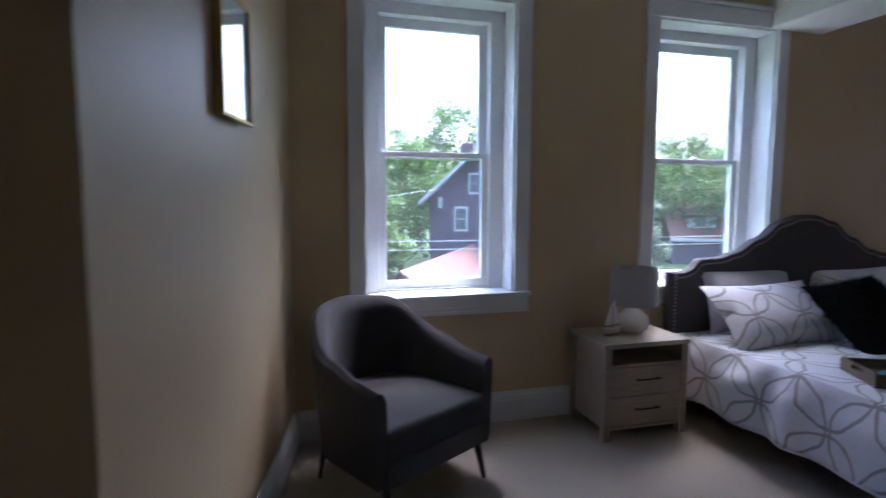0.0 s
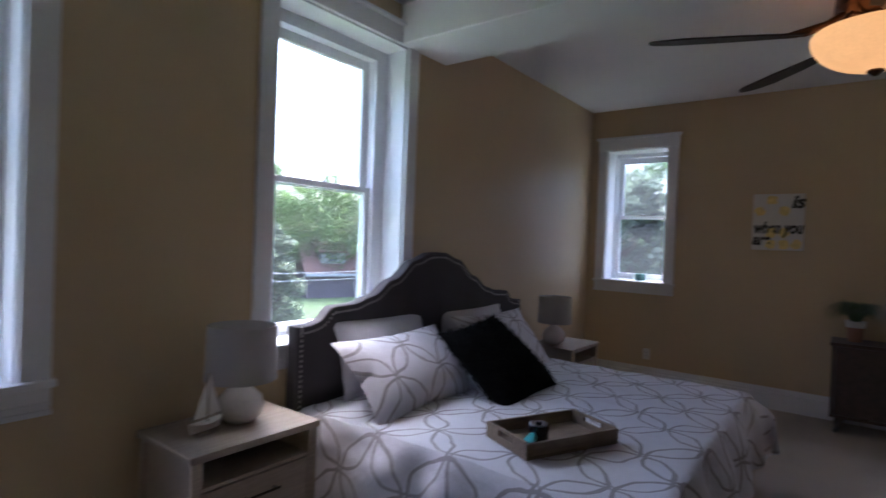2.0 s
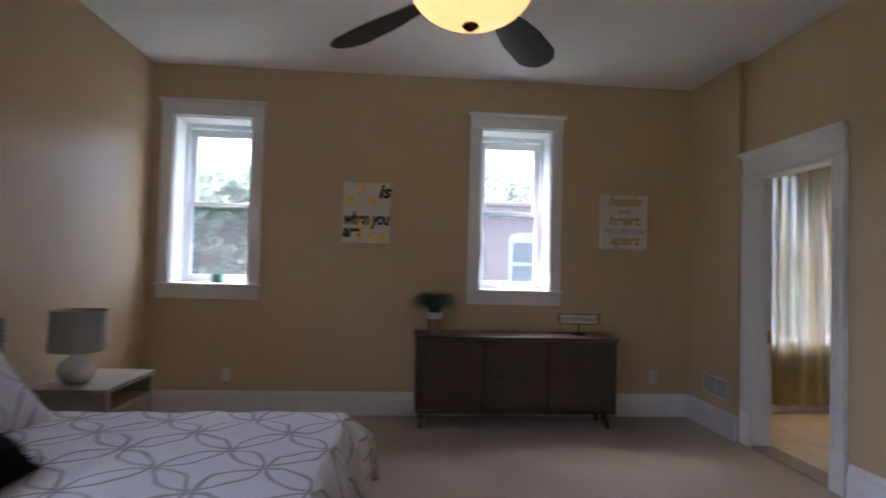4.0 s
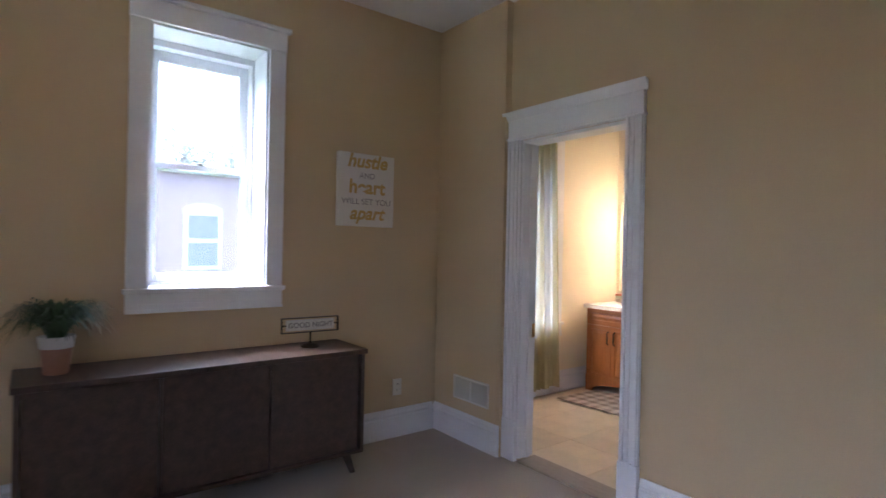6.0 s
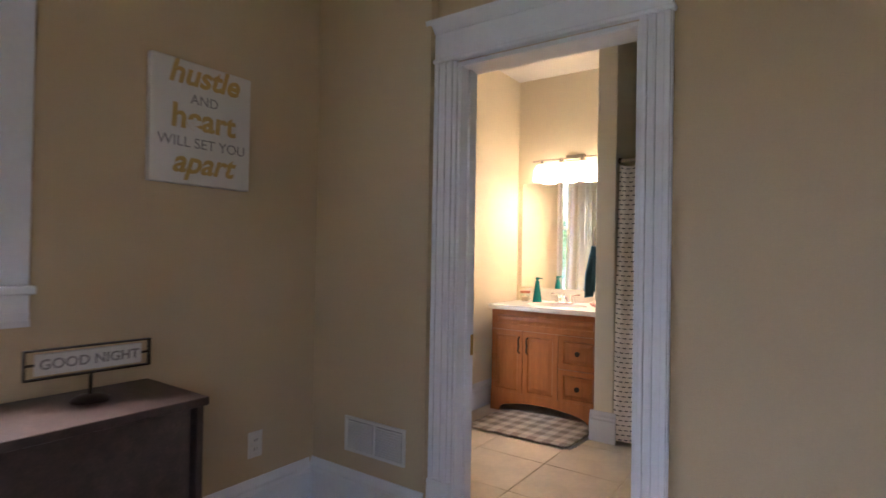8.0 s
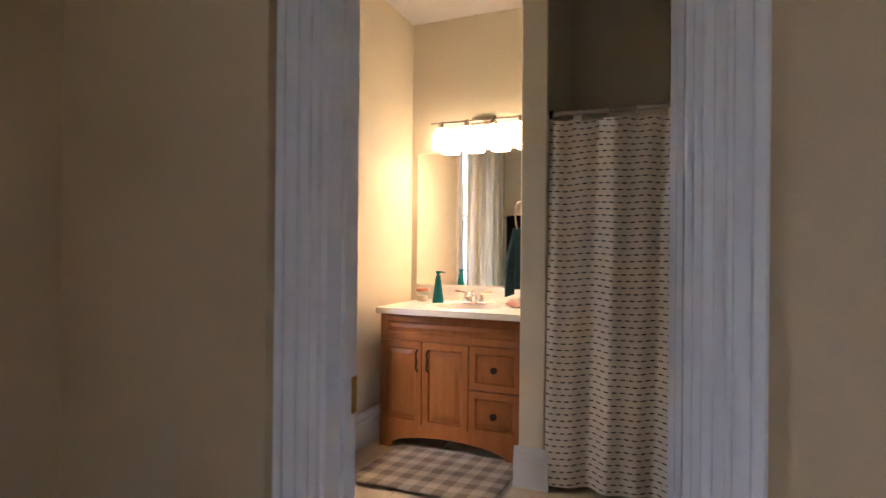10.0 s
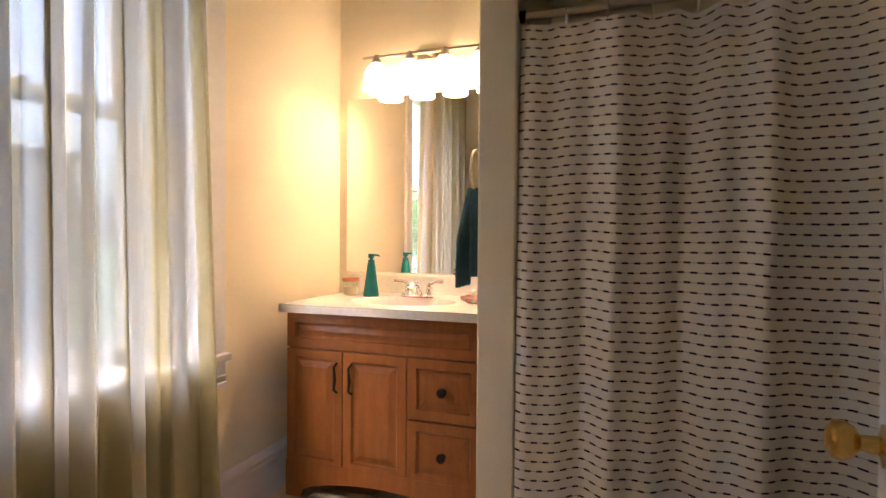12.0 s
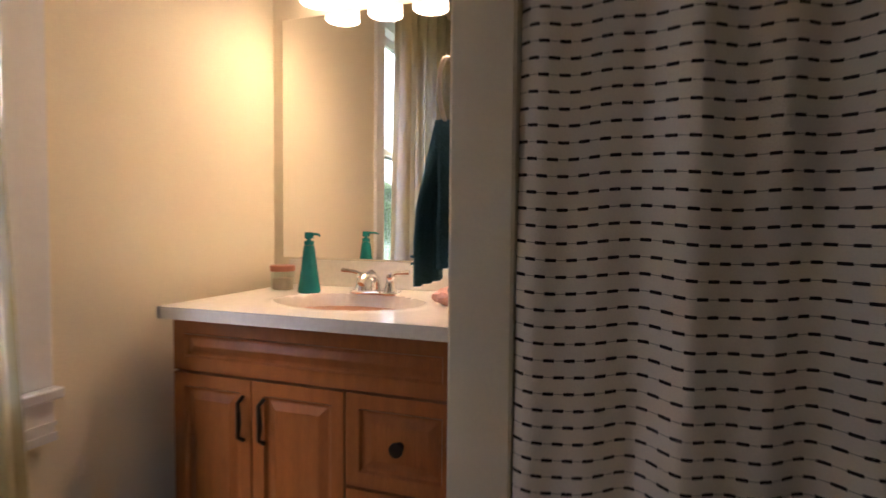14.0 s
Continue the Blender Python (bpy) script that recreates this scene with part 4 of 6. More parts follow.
def fur_cushion():
    ob = pillow("fur_cushion", 0.62, 0.60, 0.17, pose(-3.04, -0.93, PZ - 0.025, -50, -5, 0), M_FUR, "black faux-fur square cushion leaning on shams", "cushion", seed=7)
    rnd = random.Random(4)
    me = ob.data
    verts, faces = [], []
    polys = [p for p in me.polygons]
    for k in range(7000):
        p = polys[rnd.randrange(len(polys))]
        c, nn = p.center, p.normal
        a = Vector((rnd.uniform(-1, 1), rnd.uniform(-1, 1), rnd.uniform(-1, 0.3)))
        base = c + Vector((rnd.uniform(-0.015, 0.015), 0, rnd.uniform(-0.015, 0.015)))
        tip = base + (nn * 0.55 + a * 0.8).normalized() * rnd.uniform(0.018, 0.035)
        sd = (tip - base).cross(Vector((rnd.uniform(-1, 1), rnd.uniform(-1, 1), rnd.uniform(-1, 1)))).normalized() * 0.0028
        i = len(verts)
        verts += [base - sd, base + sd, tip]
        faces.append((i, i + 1, i + 2))
    fm = bpy.data.meshes.new("fur")
    fm.from_pydata(verts, [], faces)
    fm.materials.append(M_FUR)
    f = new("fur", fm)
    f.parent = ob
    tagged(f, "shaggy black pile", kind="stuff")


fur_cushion()


def tray():
    m = pose(-3.655, -1.345, BTOP + 0.024, 0, 0, -25)
    c = thing("serving_tray", m, "weathered brown wooden serving tray on the bed", "tray")
    L, W, H, t = 0.252, 0.152, 0.068, 0.013
    part("tray_bottom", bbox(-L, -W, 0, L, W, 0.012, 0.002), M_TRAY, c)
    for y in (-W, W - t):
        part("long_side", bbox(-L, y, 0.0125, L, y + t, H, 0.003), M_TRAY, c)
    for x in (-L, L - t):
        e = bmesh.new()
        for a in ((-W + t, 0.0125, W - t, 0.035), (-W + t, 0.060, W - t, H + 0.004), (-W + t, 0.035, -0.055, 0.060), (0.055, 0.035, W - t, 0.060)):
            box(e, x, a[0], a[1], x + t, a[2], a[3])
        part("handle_end", e, M_TRAY, c, "tray end with a cut-out handle")
    j = thing("candle_jar", m @ pose(-0.075, 0.0, 0.013), "squat black lidded candle jar on the tray", "candle")
    part("jar", lathe([(0, 0), (0.042, 0), (0.045, 0.004), (0.045, 0.052), (0, 0.052)], 24), M_BLACKGLASS, j, smooth=True)
    part("lid", lathe([(0.047, 0.052), (0.047, 0.068), (0.043, 0.072), (0.012, 0.073), (0.012, 0.08), (0, 0.081)], 24), M_BLACKGLASS, j, smooth=True)
    tb = thing("lotion_tube", m @ pose(-0.16, -0.05, 0.036, 0, 90, 40), "turquoise plastic lotion tube lying in tray", "lotion tube")
    part("tube_body", lathe([(0, -0.07), (0.022, -0.07), (0.023, -0.02), (0.02, 0.05), (0.016, 0.058)], 18), M_CYAN, tb, smooth=True)
    part("cap", lathe([(0.0165, 0.058), (0.0165, 0.082), (0.013, 0.086), (0, 0.086)], 18), M_CHROME, tb, "silver cap", True)


tray()


# ---------------------------------------------------------------- sideboard and what stands on it
def sideboard():
    m = pose(-0.03, -3.115, 0, 0, 0, -90)    # local x towards -y of the room, front towards -x
    c = thing("sideboard", m, "dark brown mid-century sideboard with three doors", "sideboard")
    w, d, z0, z1 = 0.818, 0.40, 0.13, 0.745
    # local: x along the wall, y from 0 (wall) to -d (front)
    part("top", bbox(-w - 0.012, -d - 0.012, z1 - 0.028, w + 0.012, 0, z1, 0.003), M_DRESSER, c)
    for x in (-w, w - 0.022):
        part("side_panel", bbox(x, -d, z0, x + 0.022, -0.001, z1 - 0.029, 0.002), M_DRESSER, c)
    part("bottom_panel", bbox(-w + 0.023, -d, z0, w - 0.023, -0.001, z0 + 0.022, 0.002), M_DRESSER, c)
    part("back_panel", bbox(-w + 0.023, -0.015, z0 + 0.023, w - 0.023, -0.002, z1 - 0.03, 0.001, 1), M_DRESSER, c)
    s = (2 * w - 0.046) / 3
    for k in range(3):
        x0 = -w + 0.023 + k * s
        part("door", bbox(x0 + 0.004, -d + 0.012, z0 + 0.026, x0 + s - 0.014, -d + 0.032, z1 - 0.033, 0.002), M_DRESSER, c, "mottled dark brown flat door")
        if k < 2:
            part("divider", bbox(x0 + s - 0.010, -d + 0.002, z0 + 0.023, x0 + s, -0.02, z1 - 0.03, 0.001, 1), M_DRESSER, c)
    for x, sx in ((-w + 0.085, -1), (w - 0.085, 1)):
        for y, sy in ((-d + 0.075, -1), (-0.09, 1)):
            part("leg", tube(((x, y, z0 + 0.002), (x + sx * 0.045, y + sy * 0.02, 0.0)), [0.028, 0.016], 12), M_DRESSER, c, "splayed tapered leg", True)


sideboard()


def blades(rnd, count, reach, height, thick, base_r, droop):
    verts, faces = [], []
    for _ in range(count):
        a = rnd.uniform(0, 2 * math.pi)
        r = reach * rnd.uniform(0.45, 1.0)
        h = height * rnd.uniform(0.6, 1.0)
        b = rnd.uniform(0, base_r)
        pts = []
        for k in range(6):
            s = k / 5
            rad = b + r * s ** 1.3
            z = h * (1 - (1 - s) ** 2) - droop * (s ** 3) * rnd.uniform(0.5, 1.3)
            pts.append(Vector((rad * math.cos(a), rad * math.sin(a), z)))
        side = Vector((-math.sin(a), math.cos(a), 0))
        i = len(verts)
        for k, p in enumerate(pts):
            wd = thick * (1 - (k / 5) ** 2) + 0.0006
            verts += [p - side * wd, p + side * wd]
        for k in range(5):
            q = i + 2 * k
            faces.append((q, q + 1, q + 3, q + 2))
    return verts, faces


def potted_grass():
    c = thing("potted_plant", pose(-0.23, -2.445, 0.746), "dark green grassy plant in white and terracotta pot", "potted plant")
    part("pot", lathe([(0, 0), (0.046, 0), (0.050, 0.006), (0.062, 0.118), (0.056, 0.118)], 24), M_POT, c, "terracotta lower pot", True)
    part("pot_rim", lathe([(0.0625, 0.119), (0.066, 0.121), (0.073, 0.172), (0.067, 0.172), (0.061, 0.125)], 24), M_POTWHITE, c, "white glazed rim", True)
    part("soil", lathe([(0, 0.158), (0.066, 0.157), (0.062, 0.13)], 20), M_SOIL, c)
    v, f = blades(random.Random(11), 430, 0.25, 0.225, 0.005, 0.03, 0.11)
    me = bpy.data.meshes.new("leaves")
    me.from_pydata([(a.x, a.y, a.z + 0.155) for a in v], [], f)
    me.materials.append(M_GREEN)
    lv = new("leaves", me)
    lv.parent = c
    tagged(lv, "arching dark green grass blades", kind="stuff")


potted_grass()


def desk_sign():
    c = thing("desk_sign", pose(-0.2, -3.685, 0.746, 0, 0, -92), "white enamel GOOD NIGHT sign in black wire frame", "sign")
    part("base", lathe([(0, 0), (0.055, 0), (0.056, 0.006), (0.04, 0.016), (0.012, 0.022), (0, 0.022)], 24), M_BRONZE, c, smooth=True)
    part("stem", tube(((0, 0, 0.02), (0, 0, 0.09)), 0.006, 8), M_BRONZE, c, smooth=True)
    f = bmesh.new()
    for a in ((-0.178, 0.087, 0.178, 0.092), (-0.178, 0.173, 0.178, 0.178), (-0.178, 0.092, -0.173, 0.173), (0.173, 0.092, 0.178, 0.173)):
        box(f, a[0], -0.009, a[1], a[2], 0.009, a[3])
    part("wire_frame", f, M_BRONZE, c)
    part("plate", bbox(-0.15, -0.006, 0.100, 0.15, 0.004, 0.165, 0.003), M_POTWHITE, c, "white enamel sign plate")
    for x in (-0.1625, 0.1625):
        part("pivot", tube(((x - 0.013, 0, 0.1325), (x + 0.013, 0, 0.1325)), 0.004, 8), M_BRONZE, c)
    text_part("lettering", "GOOD NIGHT", 0.043, M_GREYINK, c, pose(0, -0.0075, 0.1315, 90, 0, 0), "grey block letters", 0.0008)


desk_sign()


def wall_canvas_rings():
    c = thing("wall_canvas", pose(-0.0, -1.84, 1.488, 0, 0, -90), "white and yellow canvas with black brush lettering", "wall art")
    part("canvas", bbox(-0.205, -0.034, 0, 0.205, -0.001, 0.525, 0.006), M_CANVAS, c)
    rnd = random.Random(3)
    k = 0
    for r0 in range(5):
        for c0 in range(4):
            if rnd.random() < 0.42 and not (r0 == 4 and c0 == 3):
                continue
            x0, z0 = -0.2 + c0 * 0.1, 0.005 + r0 * 0.103
            if (r0 == 4 and c0 == 3) or r0 == 2:
                continue
            out = []
            for a in range(14):
                t = 2 * math.pi * a / 14
                rr = 0.046 * (0.8 + 0.35 * rnd.random())
                out.append((min(max(x0 + 0.05 + rr * math.cos(t), -0.2), 0.2), min(max(z0 + 0.051 + rr * math.sin(t), 0.005), 0.52)))
            part("paint_patch", prism(out, -0.0352 - 0.0001 * (k % 5), -0.0342), M_OCHRE, c, "yellow ochre paint patch")
            k += 1
    text_part("lettering", "is", 0.165, M_INK, c, pose(0.15, -0.036, 0.445, 90, 0, 0), "black brush letters", 0.006, 0.25)
    text_part("lettering", "when you", 0.15, M_INK, c, pose(0.0, -0.036, 0.205, 90, 0, 0) @ Matrix.Diagonal((0.66, 1, 1, 1)), "black brush letters", 0.006, 0.25)
    text_part("lettering", "are", 0.15, M_INK, c, pose(-0.13, -0.036, 0.095, 90, 0, 0) @ Matrix.Diagonal((0.72, 1, 1, 1)), "black brush letters", 0.006, 0.25)


wall_canvas_rings()


def wall_canvas_words():
    c = thing("wall_canvas", pose(-0.0, -4.145, 1.49, 0, 0, -90), "white canvas with gold and grey motto lettering", "wall art")
    part("canvas", bbox(-0.215, -0.034, 0, 0.215, -0.001, 0.49, 0.005), M_CANVAS, c)
    for words, z, size, mt, b, sh in (("hustle", 0.435, 0.125, M_GOLD, 0.0035, 0.25), ("AND", 0.340, 0.055, M_GREYINK, 0.0, 0.0), ("heart", 0.262, 0.13, M_GOLD, 0.0035, 0.05),
                                       ("WILL SET YOU", 0.165, 0.058, M_GREYINK, 0.0, 0.0), ("apart", 0.085, 0.125, M_GOLD, 0.003, 0.3)):
        text_part("lettering", words, size, mt, c, pose(0, -0.0355, z, 90, 0, 0), "gold script letters" if mt is M_GOLD else "thin grey capitals", b, sh)


wall_canvas_words()


def framed_picture():
    c = thing("framed_picture", pose(-6.853, -1.16, 1.755, 0, 0, 77.6), "pale print under glass in thin gold frame", "picture")
    # local x runs along +y of the room, -y faces into the room
    w, h, f = 0.16, 0.44, 0.014
    for a in ((-w, 0, w, f), (-w, h - f, w, h), (-w, f, -w + f, h - f), (w - f, f, w, h - f)):
        part("frame_side", bbox(a[0], -0.032, a[1], a[2], -0.001, a[3], 0.002, 1), M_GOLDFRAME, c)
    part("print", bbox(-w + f, -0.012, f, w - f, -0.001, h - f, 0.0), M_PRINT, c)
    bm = bmesh.new()
    box(bm, -w + f, -0.024, f, w - f, -0.021, h - f)
    part("glass", bm, M_PICGLASS, c)


framed_picture()


# ---------------------------------------------------------------- wall fittings
def outlet(m, label):
    c = thing("wall_outlet", m, label, "outlet")
    part("cover_plate", bbox(-0.036, -0.006, -0.058, 0.036, 0, 0.058, 0.002), M_PLASTIC, c)
    for z in (-0.02, 0.02):
        s = part("socket", bbox(-0.016, -0.008, z - 0.014, 0.016, -0.0061, z + 0.014, 0.001, 1), M_PLASTIC, c)
        # black bars in place of the shade inside the slots
        sl = bmesh.new()
        for x in (-0.006, 0.006):
            box(sl, x - 0.0015, -0.0086, z - 0.005, x + 0.0015, -0.0081, z + 0.006)
        part("slot", sl, M_DARK, s)


outlet(pose(-0.0005, -0.697, 0.337, 0, 0, -90), "almond wall outlet above the baseboard")
outlet(pose(-0.0005, -4.44, 0.353, 0, 0, -90), "almond wall outlet beside the sideboard")


def floor_vent():
    c = thing("wall_vent", pose(-0.423, -4.7795, 0.37, 0, 0, 180), "white louvred return air grille in the wall", "vent")
    w, h = 0.185, 0.082
    for a in ((-w, -h, w, -h + 0.016), (-w, h - 0.016, w, h), (-w, -h + 0.016, -w + 0.016, h - 0.016), (w - 0.016, -h + 0.016, w, h - 0.016), (-0.006, -h + 0.016, 0.006, h - 0.016)):
        part("frame_bar", bbox(a[0], -0.012, a[1], a[2], -0.001, a[3], 0.002, 1), M_PLASTIC, c)
    # black sheet painted as the shaded duct behind the louvres
    part("duct_shade", bbox(-w + 0.016, -0.003, -h + 0.016, w - 0.016, -0.001, h - 0.016, 0.0), M_DARK, c)
    sl = bmesh.new()
    box(sl, 0.0, -0.0105, -0.0012, 0.157, -0.0035, 0.0012)
    for v in sl.verts:
        v.co.z += (v.co.y + 0.007) * 0.7
    me = bpy.data.meshes.new("slat")
    sl.to_mesh(me)
    sl.free()
    me.materials.append(M_PLASTIC)
    for x in (-w + 0.0175, 0.0085):
        for k in range(11):
            o = new("slat", me)
            o.parent, o.location = c, (x, 0, -h + 0.024 + k * 0.0115)


floor_vent()


def sill_pot():
    c = thing("sill_planter", pose(0.12, -0.56, 1.107), "small teal glazed pot with one bare sprig", "planter")
    part("pot", lathe([(0, 0), (0.05, 0), (0.053, 0.004), (0.058, 0.072), (0.052, 0.072), (0.048, 0.06)], 24), M_TEALPOT, c, smooth=True)
    part("soil", lathe([(0, 0.062), (0.05, 0.061), (0.046, 0.04)], 18), M_SOIL, c)
    sp = tube(((0, 0, 0.06), (0.004, 0.005, 0.10), (-0.002, -0.006, 0.135), (0.004, -0.022, 0.150), (0.006, -0.030, 0.140)), [0.004, 0.0035, 0.0035, 0.003, 0.002], 7)
    part("sprig", sp, M_GREEN, c, smooth=True)


sill_pot()


def ceiling_fan():
    cx, cy = -2.20, -2.455
    c = thing("ceiling_fan", pose(cx, cy, 0), "dark walnut five-blade ceiling fan with lit amber bowl", "ceiling fan")
    part("canopy", lathe([(0, CZ - 0.001), (0.09, CZ - 0.001), (0.085, CZ - 0.03), (0.04, CZ - 0.055), (0.0, CZ - 0.055)], 24), M_FANMETAL, c, smooth=True)
    part("downrod", tube(((0, 0, CZ - 0.05), (0, 0, 2.90)), 0.018, 10), M_FANMETAL, c, smooth=True)
    part("motor_housing", lathe([(0, 2.91), (0.06, 2.91), (0.15, 2.895), (0.19, 2.86), (0.195, 2.80), (0.16, 2.765), (0.10, 2.75), (0.085, 2.69), (0, 2.69)], 36), M_FANMETAL, c, smooth=True)
    for k in range(3):
        a = 2 * math.pi * k / 3 + 0.4
        part("light_arm", tube(((0.08 * math.cos(a), 0.08 * math.sin(a), 2.735), (0.19 * math.cos(a), 0.19 * math.sin(a), 2.735), (0.275 * math.cos(a), 0.275 * math.sin(a), 2.655)), [0.012, 0.011, 0.013], 8), M_FANMETAL, c, smooth=True)
    prof = [(0.292, 2.668), (0.302, 2.655)]
    for k in range(1, 13):
        a = radians(90 * k / 12)
        prof.append((0.302 * math.cos(a), 2.655 - 0.20 * math.sin(a)))
    prof[-1] = (0.0, 2.455)
    part("glass_bowl", lathe(prof, 48), M_BOWL, c, "glowing amber alabaster glass bowl", True)
    part("finial", lathe([(0, 2.46), (0.038, 2.456), (0.042, 2.448), (0.026, 2.436), (0.014, 2.426), (0, 2.422)], 20), M_FANMETAL, c, smooth=True)
    for k in range(5):
        a = FAN_TURN + 72 * k
        out = []
        for i in range(29):
            s = i / 28
            wd = smooth_curve(((0, 0.07), (0.5, 0.115), (0.8, 0.121), (0.94, 0.088), (1.0, 0.03)), s)
            out.append((0.36 + 0.79 * s, wd))
        outline = out + [(x, -w) for x, w in reversed(out)]
        b = prism(outline, -0.005, 0.005)
        turned(b, pose(0, 0, 2.665, 0, 0, a) @ pose(0, 0, 0, 90 - 13, 0, 0))
        bl = part("blade", b, M_FANBLADE, c, "dark walnut leaf-shaped blade")
        ir = tube(((0.16, 0, 2.77), (0.24, 0.015, 2.71), (0.34, 0, 2.68), (0.44, 0, 2.668)), [0.016, 0.022, 0.026, 0.010], 8)
        turned(ir, pose(0, 0, 0, 0, 0, a))
        part("blade_iron", ir, M_FANMETAL, bl, "bronze blade bracket", True)


FAN_TURN = 40.0
ceiling_fan()


# ---------------------------------------------------------------- bathroom
def raised_panel(x0, z0, x1, z1, y, t=0.02):
    """A raised-panel front whose face looks towards +y."""
    bm = bmesh.new()
    lv = ((0, t), (0.038, t), (0.044, t - 0.009), (0.052, t - 0.009), (0.075, t - 0.001))
    rings = []
    for i, d in lv:
        rings.append([bm.verts.new(p) for p in ((x0 + i, y + d, z0 + i), (x1 - i, y + d, z0 + i), (x1 - i, y + d, z1 - i), (x0 + i, y + d, z1 - i))])
    back = [bm.verts.new(p) for p in ((x0, y, z0), (x1, y, z0), (x1, y, z1), (x0, y, z1))]
    rings.insert(0, back)
    for a, b in zip(rings, rings[1:]):
        for i in range(4):
            j = (i + 1) % 4
            bm.faces.new((a[i], a[j], b[j], b[i]))
    bm.faces.new(rings[-1]), bm.faces.new(back[::-1])
    bmesh.ops.recalc_face_normals(bm, faces=bm.faces[:])
    return bm


VX0, VX1, VY, VZ = -0.815, 0.066, -6.710, 0.808     # vanity left and right ends, front, top of the cabinet


def vanity():
    c = thing("vanity_cabinet", pose(0, 0, 0), "cherry-stained raised-panel bathroom vanity cabinet", "vanity")
    body = bbox(VX0, YS + 0.02, 0.12, VX1, VY, VZ - 0.005, 0.003)
    part("body", body, M_CHERRY, c)
    n = 24
    top = [(VX1 - 0.09 - (VX1 - VX0 - 0.18) * i / n, 0.035 + 0.055 * math.sin(math.pi * i / n) ** 0.6) for i in range(n + 1)]
    out = [(VX0, 0.0), (VX0, 0.155), (VX1, 0.155), (VX1, 0.0), (VX1 - 0.075, 0.0)] + top + [(VX0 + 0.075, 0.0)]
    part("toe_board", prism(out, VY + 0.001, VY + 0.024), M_CHERRY, c, "arched cherry toe board")
    for x in (VX0, VX1 - 0.02):
        part("side_foot", bbox(x, YS + 0.03, 0, x + 0.02, VY, 0.119, 0.002), M_CHERRY, c)
    part("false_drawer", raised_panel(VX0 + 0.004, 0.650, VX1 - 0.004, VZ - 0.012, VY + 0.001), M_CHERRY, c)
    xs = (-0.503, -0.211)
    for a, b, hx in ((xs[1] + 0.003, VX1 - 0.004, xs[1] + 0.027), (xs[0] + 0.003, xs[1] - 0.003, xs[1] - 0.042)):
        d = part("door", raised_panel(a, 0.138, b, 0.642, VY + 0.001), M_CHERRY, c)
        pts = [(hx, VY + 0.021, 0.47), (hx + 0.004, VY + 0.040, 0.485), (hx - 0.004, VY + 0.046, 0.53), (hx + 0.004, VY + 0.040, 0.58), (hx, VY + 0.021, 0.595)]
        part("handle", tube(pts, [0.006, 0.0055, 0.0075, 0.0055, 0.006], 8), M_BRONZE, d, "aged bronze wavy handle", True)
    for z0, z1 in ((0.138, 0.390), (0.398, 0.642)):
        d = part("drawer", raised_panel(VX0 + 0.004, z0, xs[0] - 0.003, z1, VY + 0.001), M_CHERRY, c)
        k = lathe([(0, 0), (0.012, 0), (0.008, 0.008), (0.009, 0.016), (0.019, 0.022), (0.018, 0.029), (0.008, 0.034), (0, 0.034)], 16)
        turned(k, pose((VX0 + xs[0]) / 2, VY + 0.020, (z0 + z1) / 2, -90, 0, 0))
        part("knob", k, M_BRONZE, d, "aged bronze knob", True)


vanity()


def countertop():
    c = thing("countertop", pose(0, 0, 0), "cream cultured marble vanity top with moulded basin", "countertop")
    x0, x1, y0, y1, zt = VX0 - 0.02, VX1 + 0.006, YS + 0.002, VY + 0.062, 0.84
    bx, by, rx, ry = -0.39, -6.92, 0.235, 0.165

    def place(u, v):
        x, y = x0 + (x1 - x0) * u, y0 + (y1 - y0) * v
        r = math.hypot((x - bx) / rx, (y - by) / ry)
        dip = 0.0 if r > 1 else -0.12 * (1 - r ** 4) ** 0.8
        lip = 0.004 * math.exp(-((r - 1.06) / 0.05) ** 2)
        return (x, y, zt + dip + lip)

    bm = grid(70, 48, place)
    part("basin_top", bm, M_MARBLE, c, smooth=True)
    rim = bmesh.new()
    box(rim, x0, y1 - 0.012, VZ - 0.003, x1, y1 + 0.004, zt - 0.0005)
    box(rim, x0 - 0.003, y0, VZ - 0.003, x0 + 0.01, y1 + 0.004, zt - 0.0005)
    box(rim, x1 - 0.01, y0, VZ - 0.003, x1 + 0.003, y1 + 0.004, zt - 0.0005)
    part("front_edge", rim, M_MARBLE, c)
    part("backsplash", bbox(x0, YS + 0.001, zt + 0.0, x1 - 0.002, YS + 0.022, zt + 0.10, 0.004), M_MARBLE, c)


countertop()


def faucet():
    c = thing("faucet", pose(-0.39, -7.10, 0.8405), "chrome two-lever centreset bathroom faucet", "faucet")
    base = bbox(-0.085, -0.026, 0, 0.085, 0.026, 0.016, 0.007, 3)
    part("base_plate", base, M_CHROME, c, smooth=True)
    for s in (-1, 1):
        part("valve", lathe([(0.024, 0.014), (0.018, 0.03), (0.014, 0.055), (0.017, 0.062), (0.012, 0.072), (0, 0.074)], 18, at=(s * 0.055, 0, 0)), M_CHROME, c, smooth=True)
        part("lever", tube(((s * 0.055, 0, 0.066), (s * 0.08, 0.004, 0.076), (s * 0.125, 0.006, 0.080)), [0.006, 0.006, 0.009], 8), M_CHROME, c, smooth=True)
    part("spout", tube(((0, -0.005, 0.01), (0, 0.0, 0.052), (0, 0.035, 0.075), (0, 0.085, 0.066), (0, 0.105, 0.046)), [0.02, 0.016, 0.0135, 0.012, 0.011], 12), M_CHROME, c, smooth=True)


faucet()


